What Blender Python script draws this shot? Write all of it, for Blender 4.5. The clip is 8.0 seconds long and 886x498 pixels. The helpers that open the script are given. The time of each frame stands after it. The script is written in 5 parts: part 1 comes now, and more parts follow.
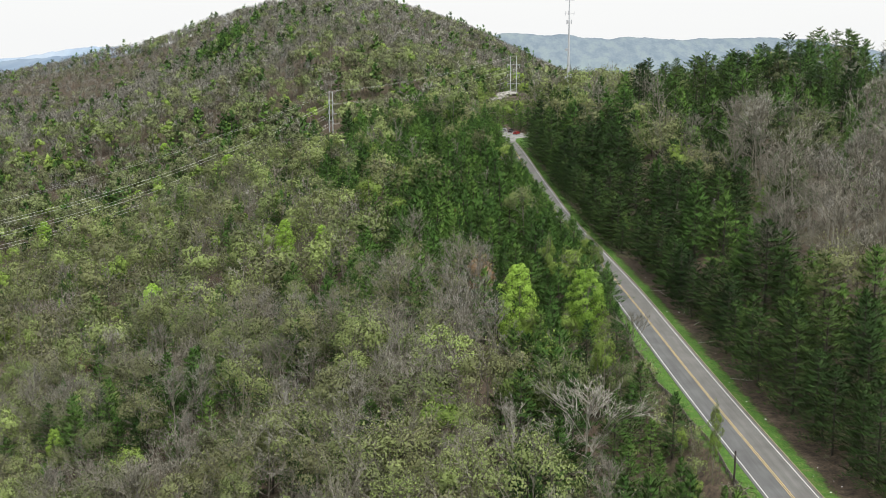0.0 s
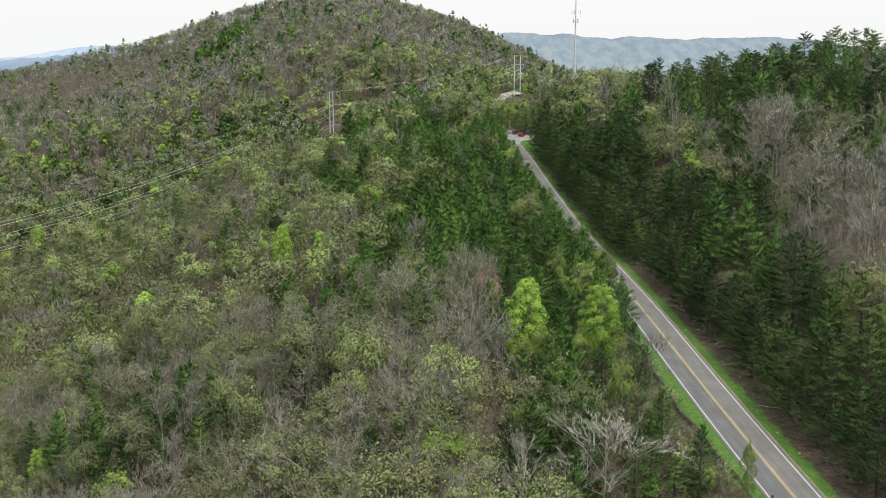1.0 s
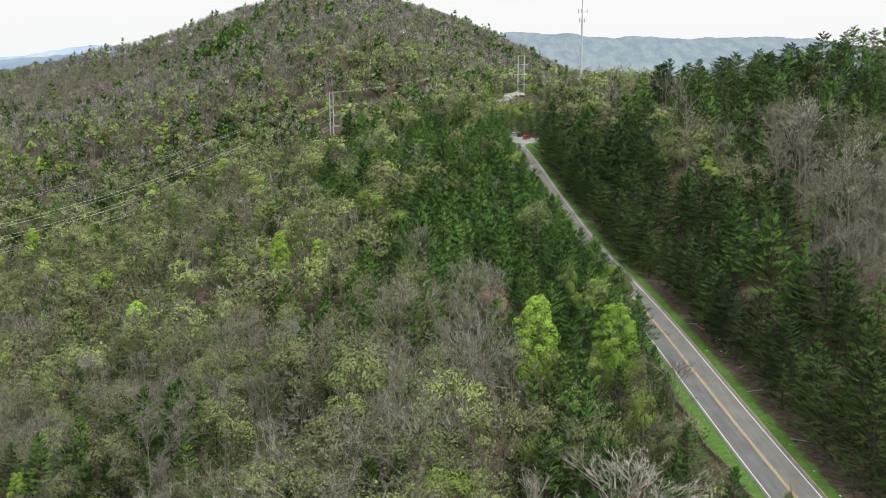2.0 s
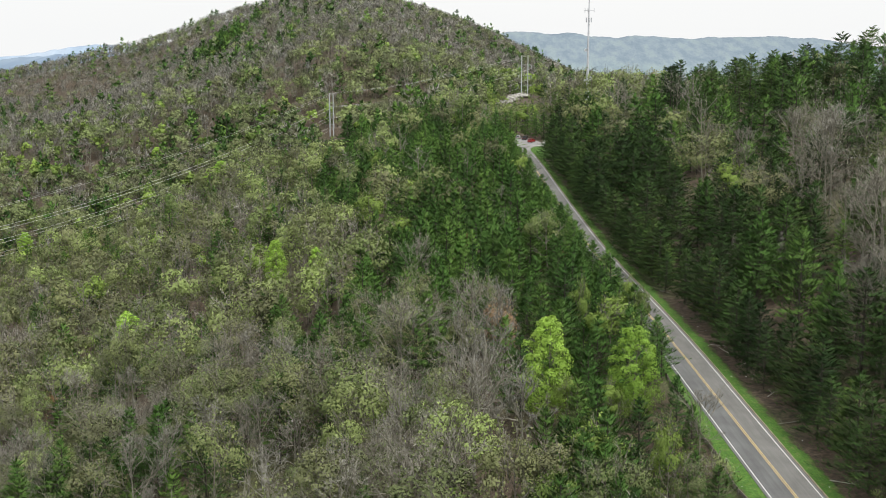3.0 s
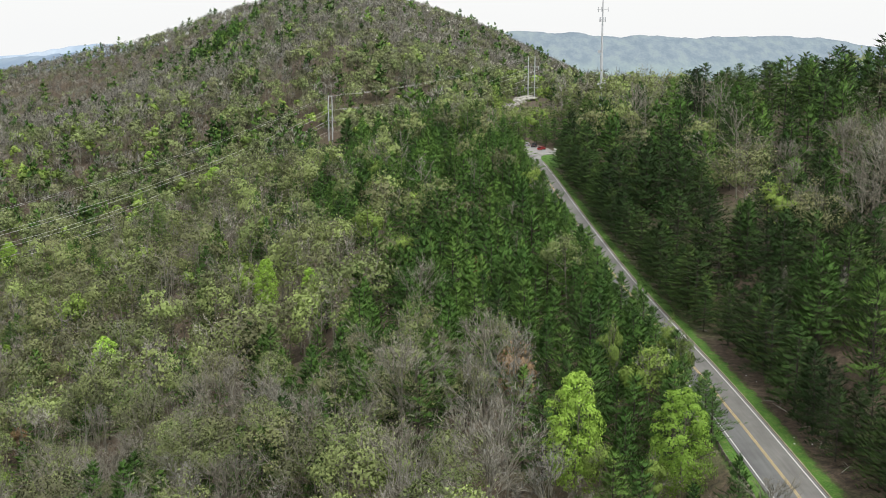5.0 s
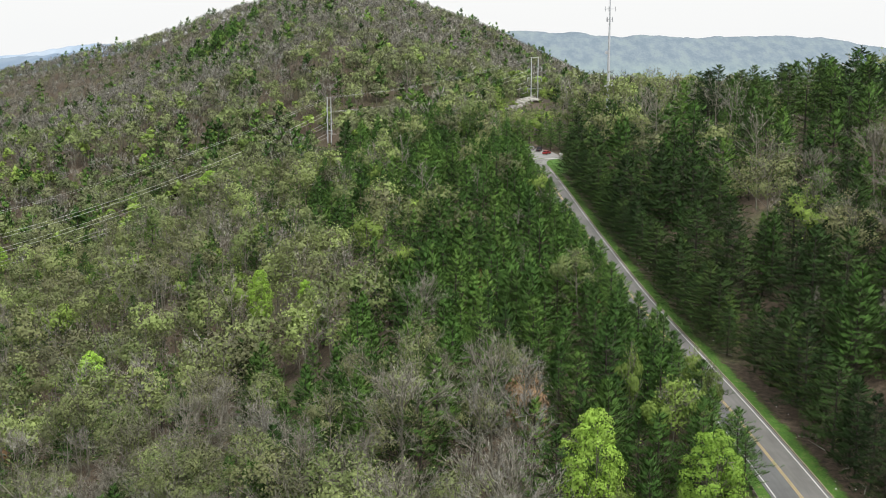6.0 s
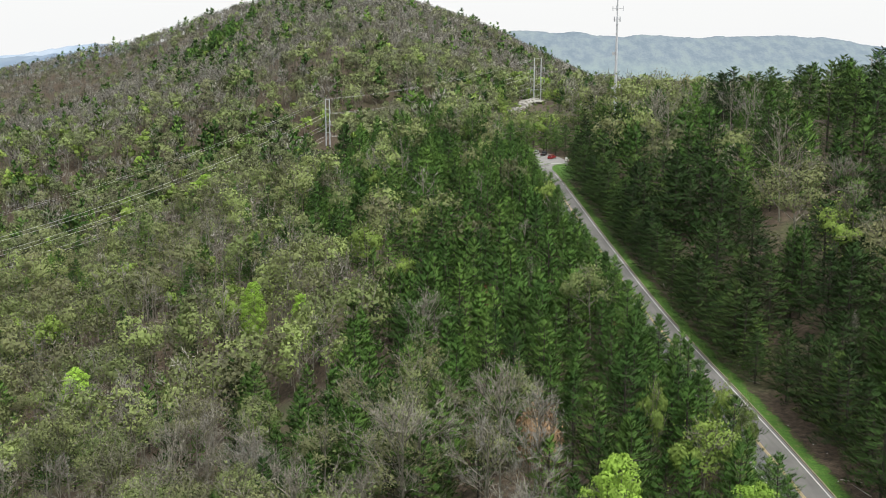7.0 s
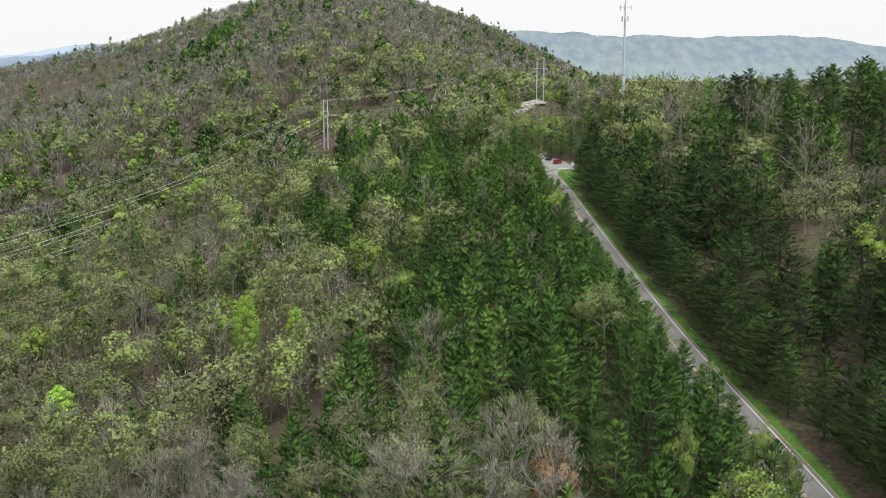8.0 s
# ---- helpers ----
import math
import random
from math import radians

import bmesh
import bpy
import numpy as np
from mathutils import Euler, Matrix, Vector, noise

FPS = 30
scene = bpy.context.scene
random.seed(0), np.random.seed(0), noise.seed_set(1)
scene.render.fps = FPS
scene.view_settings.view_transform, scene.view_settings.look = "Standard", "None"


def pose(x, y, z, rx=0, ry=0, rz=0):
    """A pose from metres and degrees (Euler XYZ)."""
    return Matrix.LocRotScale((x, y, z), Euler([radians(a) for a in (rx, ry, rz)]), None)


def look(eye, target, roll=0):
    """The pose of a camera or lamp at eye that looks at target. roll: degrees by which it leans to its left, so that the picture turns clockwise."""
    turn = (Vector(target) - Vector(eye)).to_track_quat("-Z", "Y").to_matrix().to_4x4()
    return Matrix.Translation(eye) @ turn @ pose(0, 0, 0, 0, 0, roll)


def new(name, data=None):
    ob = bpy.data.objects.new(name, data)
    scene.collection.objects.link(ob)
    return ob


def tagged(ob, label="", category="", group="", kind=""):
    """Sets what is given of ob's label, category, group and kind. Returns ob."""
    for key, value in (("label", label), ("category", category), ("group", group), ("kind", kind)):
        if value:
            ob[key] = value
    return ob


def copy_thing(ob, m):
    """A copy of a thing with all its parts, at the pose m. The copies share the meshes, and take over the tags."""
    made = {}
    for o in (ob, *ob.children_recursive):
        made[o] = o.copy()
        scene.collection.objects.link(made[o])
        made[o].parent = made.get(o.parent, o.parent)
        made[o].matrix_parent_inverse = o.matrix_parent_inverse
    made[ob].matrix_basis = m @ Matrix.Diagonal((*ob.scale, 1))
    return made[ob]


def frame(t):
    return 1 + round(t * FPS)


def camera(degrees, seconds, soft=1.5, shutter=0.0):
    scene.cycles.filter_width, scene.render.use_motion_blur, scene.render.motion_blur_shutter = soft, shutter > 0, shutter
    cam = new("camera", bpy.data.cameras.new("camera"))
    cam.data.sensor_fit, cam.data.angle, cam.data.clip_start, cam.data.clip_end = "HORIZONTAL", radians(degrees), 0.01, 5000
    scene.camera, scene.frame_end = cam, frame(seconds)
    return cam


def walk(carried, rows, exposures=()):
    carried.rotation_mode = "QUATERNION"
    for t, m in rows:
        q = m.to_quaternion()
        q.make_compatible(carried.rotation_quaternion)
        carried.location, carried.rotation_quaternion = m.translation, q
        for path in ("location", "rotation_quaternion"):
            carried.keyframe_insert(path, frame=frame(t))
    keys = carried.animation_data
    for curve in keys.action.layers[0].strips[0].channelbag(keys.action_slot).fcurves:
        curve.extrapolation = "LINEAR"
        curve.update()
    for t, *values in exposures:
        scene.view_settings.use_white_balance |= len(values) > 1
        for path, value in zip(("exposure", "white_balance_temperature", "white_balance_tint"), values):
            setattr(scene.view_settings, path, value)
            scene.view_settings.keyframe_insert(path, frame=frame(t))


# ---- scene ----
cam = camera(40.945, 8.0, soft=0.8)
PATH = [
    (0.0, pose(0.00, 0.00, 100.00, 79.717, -0.000, 0.000)),
    (0.5, pose(-0.22, 7.80, 99.96, 79.703, -0.015, 0.048)),
    (1.0, pose(-0.45, 15.66, 99.95, 79.690, -0.030, 0.094)),
    (1.5, pose(-0.68, 23.59, 99.98, 79.677, -0.043, 0.138)),
    (2.0, pose(-0.91, 31.59, 100.03, 79.664, -0.055, 0.179)),
    (2.5, pose(-1.15, 39.63, 100.11, 79.652, -0.066, 0.217)),
    (3.0, pose(-1.39, 47.74, 100.21, 79.640, -0.076, 0.252)),
    (3.5, pose(-1.65, 55.89, 100.32, 79.629, -0.085, 0.283)),
    (4.0, pose(-1.92, 64.09, 100.44, 79.619, -0.092, 0.310)),
    (4.5, pose(-2.21, 72.33, 100.56, 79.610, -0.097, 0.333)),
    (5.0, pose(-2.51, 80.61, 100.68, 79.602, -0.102, 0.352)),
    (5.5, pose(-2.83, 88.93, 100.79, 79.595, -0.104, 0.365)),
    (6.0, pose(-3.16, 97.27, 100.90, 79.589, -0.105, 0.373)),
    (6.5, pose(-3.53, 105.65, 100.98, 79.584, -0.104, 0.376)),
    (7.0, pose(-3.91, 114.05, 101.05, 79.580, -0.101, 0.372)),
    (7.5, pose(-4.32, 122.47, 101.10, 79.578, -0.096, 0.363)),
    (8.0, pose(-4.76, 130.91, 101.11, 79.578, -0.089, 0.347)),
]
walk(cam, PATH)

# ---- world, sun, exposure ----
SUN_ELEV, SUN_TURN = 63.0, 140.0      # degrees; where the brightest part of the cloud cover stands
world = bpy.data.worlds.new("overcast_sky")
scene.world = world
world.use_nodes = True
wn, wl = world.node_tree.nodes, world.node_tree.links
wn.clear()
w_out = wn.new("ShaderNodeOutputWorld")
w_bg = wn.new("ShaderNodeBackground")
w_sky = wn.new("ShaderNodeTexSky")
w_sky.sky_type, w_sky.sun_disc = "NISHITA", False
w_sky.sun_elevation, w_sky.sun_rotation = radians(SUN_ELEV), radians(SUN_TURN)
w_cloud = wn.new("ShaderNodeMix")          # thin blue sky behind a white cloud sheet
w_cloud.data_type = "RGBA"
w_cloud.inputs[0].default_value = 0.93
w_noise = wn.new("ShaderNodeTexNoise")
w_noise.inputs["Scale"].default_value, w_noise.inputs["Detail"].default_value = 1.3, 3.0
w_ramp = wn.new("ShaderNodeValToRGB")
w_ramp.color_ramp.elements[0].color = (0.93, 0.945, 0.96, 1)
w_ramp.color_ramp.elements[1].color = (1.0, 1.0, 0.99, 1)
w_co = wn.new("ShaderNodeTexCoord")
w_sep = wn.new("ShaderNodeSeparateXYZ")
w_up = wn.new("ShaderNodeMapRange")        # cloud sheet: brightest overhead
w_up.inputs["From Min"].default_value, w_up.inputs["From Max"].default_value = 0.06, 1.0
w_up.inputs["To Min"].default_value, w_up.inputs["To Max"].default_value = 9.4, 9.6
w_mul = wn.new("ShaderNodeVectorMath")
w_mul.operation = "SCALE"
w_bg.inputs["Strength"].default_value = 0.108
wl.new(w_co.outputs["Generated"], w_sep.inputs[0])
wl.new(w_sep.outputs["Z"], w_up.inputs["Value"])
wl.new(w_noise.outputs["Fac"], w_ramp.inputs["Fac"])
wl.new(w_ramp.outputs["Color"], w_mul.inputs[0])
wl.new(w_up.outputs["Result"], w_mul.inputs["Scale"])
wl.new(w_sky.outputs["Color"], w_cloud.inputs["A"])
wl.new(w_mul.outputs["Vector"], w_cloud.inputs["B"])
wl.new(w_cloud.outputs["Result"], w_bg.inputs["Color"])
wl.new(w_bg.outputs["Background"], w_out.inputs["Surface"])

sun = new("sun", bpy.data.lights.new("sun", "SUN"))
sun.data.energy, sun.data.angle, sun.data.color = 3.6, radians(20), (1.0, 0.985, 0.94)
_d = Vector((math.sin(radians(SUN_TURN)) * math.cos(radians(SUN_ELEV)),
             math.cos(radians(SUN_TURN)) * math.cos(radians(SUN_ELEV)), math.sin(radians(SUN_ELEV))))
sun.matrix_world = look(_d * 500, (0, 0, 0))


# ---- materials ----
def mat(name, rough=0.7, metal=0.0):
    m = bpy.data.materials.new(name)
    m.use_nodes = True
    b = m.node_tree.nodes["Principled BSDF"]
    b.inputs["Roughness"].default_value, b.inputs["Metallic"].default_value = rough, metal
    return m, m.node_tree.nodes, m.node_tree.links, b


def noise_node(n, l, vec, scale, detail=3.0, rough=0.55):
    t = n.new("ShaderNodeTexNoise")
    t.inputs["Scale"].default_value, t.inputs["Detail"].default_value = scale, detail
    t.inputs["Roughness"].default_value = rough
    l.new(vec, t.inputs["Vector"])
    return t.outputs["Fac"]


def ramp_node(n, l, fac, stops):
    r = n.new("ShaderNodeValToRGB")
    e = r.color_ramp.elements
    while len(e) < len(stops):
        e.new(0.5)
    for i, (p, c) in enumerate(stops):
        e[i].position, e[i].color = p, (*c, 1)
    l.new(fac, r.inputs["Fac"])
    return r.outputs["Color"]


def mix_node(n, l, fac, a, b, how="MIX"):
    m = n.new("ShaderNodeMix")
    m.data_type, m.blend_type = "RGBA", how
    for sock, v in ((m.inputs[0], fac), (m.inputs["A"], a), (m.inputs["B"], b)):
        if hasattr(v, "is_output"):
            l.new(v, sock)
        elif isinstance(v, tuple):
            sock.default_value = (*v, 1)
        else:
            sock.default_value = v
    return m.outputs["Result"]


def bump_node(n, l, b, height, strength, dist):
    k = n.new("ShaderNodeBump")
    k.inputs["Strength"].default_value, k.inputs["Distance"].default_value = strength, dist
    l.new(height, k.inputs["Height"])
    l.new(k.outputs["Normal"], b.inputs["Normal"])


def foliage(name, dark, mid, light, through_light=0.25, rough=0.6, open_part=0.0):
    """Leaves or needles: colour drifts from tree to tree, from tuft to tuft and from leaf to leaf. open_part: how much one
    sees through a spray whose single leaves or twigs are too small to be built."""
    m, n, l, b = mat(name, rough)
    g = n.new("ShaderNodeNewGeometry")
    at, own, whole = n.new("ShaderNodeAttribute"), n.new("ShaderNodeObjectInfo"), n.new("ShaderNodeMath")
    at.attribute_name = "tree"                # each tree of a wood has its own number; a tree that stands alone has its object's
    whole.operation = "ADD"
    l.new(at.outputs["Fac"], whole.inputs[0])
    l.new(own.outputs["Random"], whole.inputs[1])
    tree = n.new("ShaderNodeMath")
    tree.operation = "FRACT"
    l.new(whole.outputs[0], tree.inputs[0])
    col = ramp_node(n, l, tree.outputs[0], [(0.0, dark), (0.5, mid), (1.0, light)])
    again = n.new("ShaderNodeMath")
    again.operation = "MULTIPLY"
    again.inputs[1].default_value = 7.13
    l.new(tree.outputs[0], again.inputs[0])
    shade = n.new("ShaderNodeMath")
    shade.operation = "FRACT"
    l.new(again.outputs[0], shade.inputs[0])
    col = mix_node(n, l, 1.0, col, ramp_node(n, l, shade.outputs[0], [(0.0, (0.62, 0.63, 0.66)), (1.0, (1.16, 1.15, 1.10))]), "MULTIPLY")
    leaf = ramp_node(n, l, g.outputs["Random Per Island"], [(0.0, (0.84, 0.84, 0.86)), (0.7, (1.03, 1.03, 1.02)), (1.0, (1.18, 1.17, 1.13))])
    col = mix_node(n, l, 1.0, col, leaf, "MULTIPLY")
    tuft = noise_node(n, l, g.outputs["Position"], 0.6, 2.0, 0.6)
    col = mix_node(n, l, 1.0, col, ramp_node(n, l, tuft, [(0.36, (0.84, 0.84, 0.86)), (0.64, (1.17, 1.17, 1.13))]), "MULTIPLY")
    l.new(col, b.inputs["Base Color"])
    b.inputs["Specular IOR Level"].default_value = 0.12
    if through_light:
        t = n.new("ShaderNodeBsdfTranslucent")
        l.new(col, t.inputs["Color"])
        s = n.new("ShaderNodeMixShader")
        s.inputs[0].default_value = through_light
        l.new(b.outputs[0], s.inputs[1])
        l.new(t.outputs[0], s.inputs[2])
        l.new(s.outputs[0], n["Material Output"].inputs["Surface"])
    if open_part:
        gap, cut = n.new("ShaderNodeBsdfTransparent"), n.new("ShaderNodeMixShader")
        cut.inputs[0].default_value = 1 - open_part
        l.new(gap.outputs[0], cut.inputs[1])
        l.new(s.outputs[0] if through_light else b.outputs[0], cut.inputs[2])
        l.new(cut.outputs[0], n["Material Output"].inputs["Surface"])
    return m


def plain(name, a, b_col, scale, rough=0.7, metal=0.0, bump=0.0):
    """A surface of two close colours mottled at two scales."""
    m, n, l, b = mat(name, rough, metal)
    g = n.new("ShaderNodeNewGeometry")
    f = noise_node(n, l, g.outputs["Position"], scale, 5.0, 0.65)
    col = ramp_node(n, l, f, [(0.3, a), (0.7, b_col)])
    f2 = noise_node(n, l, g.outputs["Position"], scale * 9.0, 3.0)
    col = mix_node(n, l, 0.35, col, ramp_node(n, l, f2, [(0.25, (0.55, 0.55, 0.55)), (0.75, (1.3, 1.3, 1.3))]), "MULTIPLY")
    l.new(col, b.inputs["Base Color"])
    if bump:
        bump_node(n, l, b, f2, 0.6, bump)
    return m


M_PINE = foliage("pine_needles", (0.050, 0.112, 0.028), (0.082, 0.168, 0.038), (0.128, 0.228, 0.052), 0.10, 0.75)
M_HEMLOCK = foliage("hemlock_needles", (0.030, 0.062, 0.020), (0.052, 0.100, 0.028), (0.098, 0.158, 0.042), 0.05, 0.75)
M_BUD = foliage("spring_buds", (0.192, 0.196, 0.110), (0.225, 0.262, 0.115), (0.275, 0.350, 0.128), 0.25, 0.75)
M_FRESH = foliage("fresh_leaves", (0.33, 0.53, 0.090), (0.36, 0.56, 0.100), (0.41, 0.60, 0.120), 0.3, 0.7)
M_LIME = foliage("young_leaves", (0.20, 0.285, 0.072), (0.25, 0.355, 0.086), (0.30, 0.415, 0.100), 0.25, 0.7)
M_RUST = foliage("rust_catkins", (0.40, 0.235, 0.12), (0.44, 0.275, 0.145), (0.48, 0.32, 0.18), 0.2)
M_DEADN = foliage("dead_needles", (0.14, 0.075, 0.040), (0.18, 0.09, 0.05), (0.22, 0.12, 0.07), 0.1)
M_BLOSSOM = foliage("pale_blossom", (0.38, 0.38, 0.27), (0.46, 0.46, 0.34), (0.55, 0.54, 0.42), 0.2)
M_TWIG = foliage("grey_twigs", (0.200, 0.186, 0.156), (0.255, 0.246, 0.214), (0.318, 0.312, 0.280), 0.0, 0.9)
# bud and twig copies for distant woods, tinted bluer in place of haze
M_BUD_HAZED = foliage("hazed_bud_sprays", (0.192, 0.200, 0.118), (0.222, 0.260, 0.124), (0.268, 0.338, 0.138), 0.25, 0.75, 0.4)
M_TWIG_HAZED = foliage("hazed_twig_sprays", (0.200, 0.190, 0.165), (0.255, 0.248, 0.224), (0.318, 0.314, 0.290), 0.0, 0.9, 0.45)
M_BARK = plain("grey_bark", (0.115, 0.108, 0.082), (0.31, 0.292, 0.236), 1.6, 0.9, bump=0.02)
M_PALEBARK = plain("pale_bark", (0.25, 0.24, 0.20), (0.44, 0.42, 0.36), 1.1, 0.85, bump=0.02)
M_PINEBARK = plain("pine_bark", (0.034, 0.030, 0.024), (0.080, 0.068, 0.054), 1.8, 0.9, bump=0.03)
M_GRASS = foliage("grass_blades", (0.05, 0.13, 0.016), (0.078, 0.175, 0.022), (0.12, 0.20, 0.04), 0.2)
M_STEEL = plain("galvanised_steel", (0.47, 0.49, 0.52), (0.60, 0.62, 0.65), 0.7, 0.55, 0.1)
M_CABLE = plain("aluminium_cable", (0.55, 0.55, 0.55), (0.68, 0.68, 0.67), 0.3, 0.6, 0.1)
M_POLEWOOD = plain("tarred_pole_wood", (0.035, 0.028, 0.022), (0.07, 0.058, 0.047), 2.0, 0.9, bump=0.01)
M_RAILWOOD = plain("weathered_rail_wood", (0.10, 0.088, 0.072), (0.24, 0.215, 0.18), 1.4, 0.9, bump=0.01)
M_CONCRETE = plain("kerb_concrete", (0.20, 0.175, 0.12), (0.36, 0.32, 0.22), 0.8, 0.9, bump=0.01)
M_ROCK = plain("pale_rock", (0.20, 0.19, 0.165), (0.44, 0.43, 0.39), 0.35, 0.9, bump=0.15)
M_WHITE = plain("worn_white_paint", (0.50, 0.50, 0.48), (0.78, 0.78, 0.76), 2.3, 0.7)
M_YELLOW = plain("worn_yellow_paint", (0.48, 0.35, 0.12), (0.68, 0.51, 0.20), 2.3, 0.7)
M_LITTER = plain("white_litter", (0.7, 0.7, 0.68), (0.85, 0.85, 0.83), 4.0, 0.6)
M_GLASS = plain("dark_car_glass", (0.015, 0.017, 0.02), (0.03, 0.032, 0.036), 2.0, 0.12)
M_RUBBER = plain("tyre_rubber", (0.015, 0.015, 0.015), (0.03, 0.03, 0.03), 6.0, 0.85)
M_RED = plain("red_car_paint", (0.26, 0.012, 0.014), (0.34, 0.02, 0.02), 1.5, 0.3)
M_BLACK = plain("black_car_paint", (0.008, 0.008, 0.009), (0.014, 0.014, 0.016), 1.5, 0.5)
M_SILVER = plain("silver_car_paint", (0.36, 0.37, 0.38), (0.45, 0.46, 0.47), 1.5, 0.35, 0.4)
M_CLAY = plain("red_clay", (0.12, 0.075, 0.048), (0.21, 0.14, 0.095), 0.5, 0.95, bump=0.1)
M_LOT = plain("pale_lot_asphalt", (0.20, 0.195, 0.185), (0.27, 0.265, 0.255), 0.25, 0.9, bump=0.01)


def road_material():
    m, n, l, b = mat("aged_asphalt", 0.88)
    uv = n.new("ShaderNodeUVMap")
    uv.uv_map = "along"
    sep = n.new("ShaderNodeSeparateXYZ")
    l.new(uv.outputs["UV"], sep.inputs[0])
    mp = n.new("ShaderNodeMapping")
    mp.inputs["Scale"].default_value = (1.0, 0.07, 1.0)
    l.new(uv.outputs["UV"], mp.inputs["Vector"])
    streak = noise_node(n, l, mp.outputs["Vector"], 1.3, 4.0)
    blot = noise_node(n, l, uv.outputs["UV"], 0.22, 4.0)
    grit = noise_node(n, l, uv.outputs["UV"], 14.0, 3.0)
    lane = n.new("ShaderNodeMapRange")
    lane.inputs["From Min"].default_value, lane.inputs["From Max"].default_value = -0.15, 0.15
    l.new(sep.outputs["X"], lane.inputs["Value"])
    col = mix_node(n, l, lane.outputs["Result"], (0.118, 0.119, 0.119), (0.148, 0.145, 0.138))
    col = mix_node(n, l, 0.8, col, ramp_node(n, l, streak, [(0.3, (0.78, 0.78, 0.78)), (0.7, (1.18, 1.18, 1.17))]), "MULTIPLY")
    col = mix_node(n, l, 0.7, col, ramp_node(n, l, blot, [(0.32, (0.78, 0.77, 0.76)), (0.66, (1.13, 1.13, 1.12))]), "MULTIPLY")
    col = mix_node(n, l, 0.5, col, ramp_node(n, l, grit, [(0.3, (0.75, 0.75, 0.75)), (0.7, (1.2, 1.2, 1.2))]), "MULTIPLY")
    l.new(col, b.inputs["Base Color"])
    bump_node(n, l, b, grit, 0.4, 0.01)
    return m


def ground_material():
    """Leaf litter under the woods, grass along the road; the attribute 'side' is the distance from the road's centre line."""
    m, n, l, b = mat("forest_floor", 0.95)
    g = n.new("ShaderNodeNewGeometry")
    pos = g.outputs["Position"]
    big, small, fine = noise_node(n, l, pos, 0.035, 4.0), noise_node(n, l, pos, 0.9, 5.0), noise_node(n, l, pos, 3.6, 4.0, 0.75)
    litter = ramp_node(n, l, small, [(0.3, (0.032, 0.023, 0.015)), (0.5, (0.070, 0.051, 0.034)), (0.72, (0.125, 0.094, 0.065))])
    moss = ramp_node(n, l, small, [(0.3, (0.06, 0.075, 0.03)), (0.7, (0.12, 0.14, 0.055))])
    floor = mix_node(n, l, ramp_node(n, l, big, [(0.52, (0, 0, 0)), (0.66, (0.6, 0.6, 0.6))]), litter, moss)
    grass = ramp_node(n, l, small, [(0.25, (0.042, 0.11, 0.014)), (0.55, (0.072, 0.17, 0.022)), (0.72, (0.15, 0.17, 0.06))])
    at = n.new("ShaderNodeAttribute")
    at.attribute_name = "side"
    ab = n.new("ShaderNodeMath")
    ab.operation = "ABSOLUTE"
    l.new(at.outputs["Fac"], ab.inputs[0])
    ad = n.new("ShaderNodeMath")
    ad.operation = "ADD"
    l.new(ab.outputs[0], ad.inputs[0])
    wob = n.new("ShaderNodeMath")
    wob.operation = "MULTIPLY_ADD"
    l.new(noise_node(n, l, pos, 0.35, 4.0), wob.inputs[0])
    wob.inputs[1].default_value, wob.inputs[2].default_value = 3.2, -1.6
    l.new(wob.outputs[0], ad.inputs[1])
    verge = n.new("ShaderNodeMapRange")
    verge.inputs["From Min"].default_value, verge.inputs["From Max"].default_value = 5.9, 6.5
    verge.inputs["To Min"].default_value, verge.inputs["To Max"].default_value = 1.0, 0.0
    l.new(ad.outputs[0], verge.inputs["Value"])
    col = mix_node(n, l, verge.outputs["Result"], floor, grass)
    col = mix_node(n, l, 0.85, col, ramp_node(n, l, fine, [(0.34, (0.45, 0.45, 0.45)), (0.66, (1.6, 1.58, 1.52))]), "MULTIPLY")
    l.new(col, b.inputs["Base Color"])
    bump_node(n, l, b, fine, 0.7, 0.12)
    return m


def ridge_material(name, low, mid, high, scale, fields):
    """Wooded ridges kilometres away; the blue haze of the air is put into their base colour."""
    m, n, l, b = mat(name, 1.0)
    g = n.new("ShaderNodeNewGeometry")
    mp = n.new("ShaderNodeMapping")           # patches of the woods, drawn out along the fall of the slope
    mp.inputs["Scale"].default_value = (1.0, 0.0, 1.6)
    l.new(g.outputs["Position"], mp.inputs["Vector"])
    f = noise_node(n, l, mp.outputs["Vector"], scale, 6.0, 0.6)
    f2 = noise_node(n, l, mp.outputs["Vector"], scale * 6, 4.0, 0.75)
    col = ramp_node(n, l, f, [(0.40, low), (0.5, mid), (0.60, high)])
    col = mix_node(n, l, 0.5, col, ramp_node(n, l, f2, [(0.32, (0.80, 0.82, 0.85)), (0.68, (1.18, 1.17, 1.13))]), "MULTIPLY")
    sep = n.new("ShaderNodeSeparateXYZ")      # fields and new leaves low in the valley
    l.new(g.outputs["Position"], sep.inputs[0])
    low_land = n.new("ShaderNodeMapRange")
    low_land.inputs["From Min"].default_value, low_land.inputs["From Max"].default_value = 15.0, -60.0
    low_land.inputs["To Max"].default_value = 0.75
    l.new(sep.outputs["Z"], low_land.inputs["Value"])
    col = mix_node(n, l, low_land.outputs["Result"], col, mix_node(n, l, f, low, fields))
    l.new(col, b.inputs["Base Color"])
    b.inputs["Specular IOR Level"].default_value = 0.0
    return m


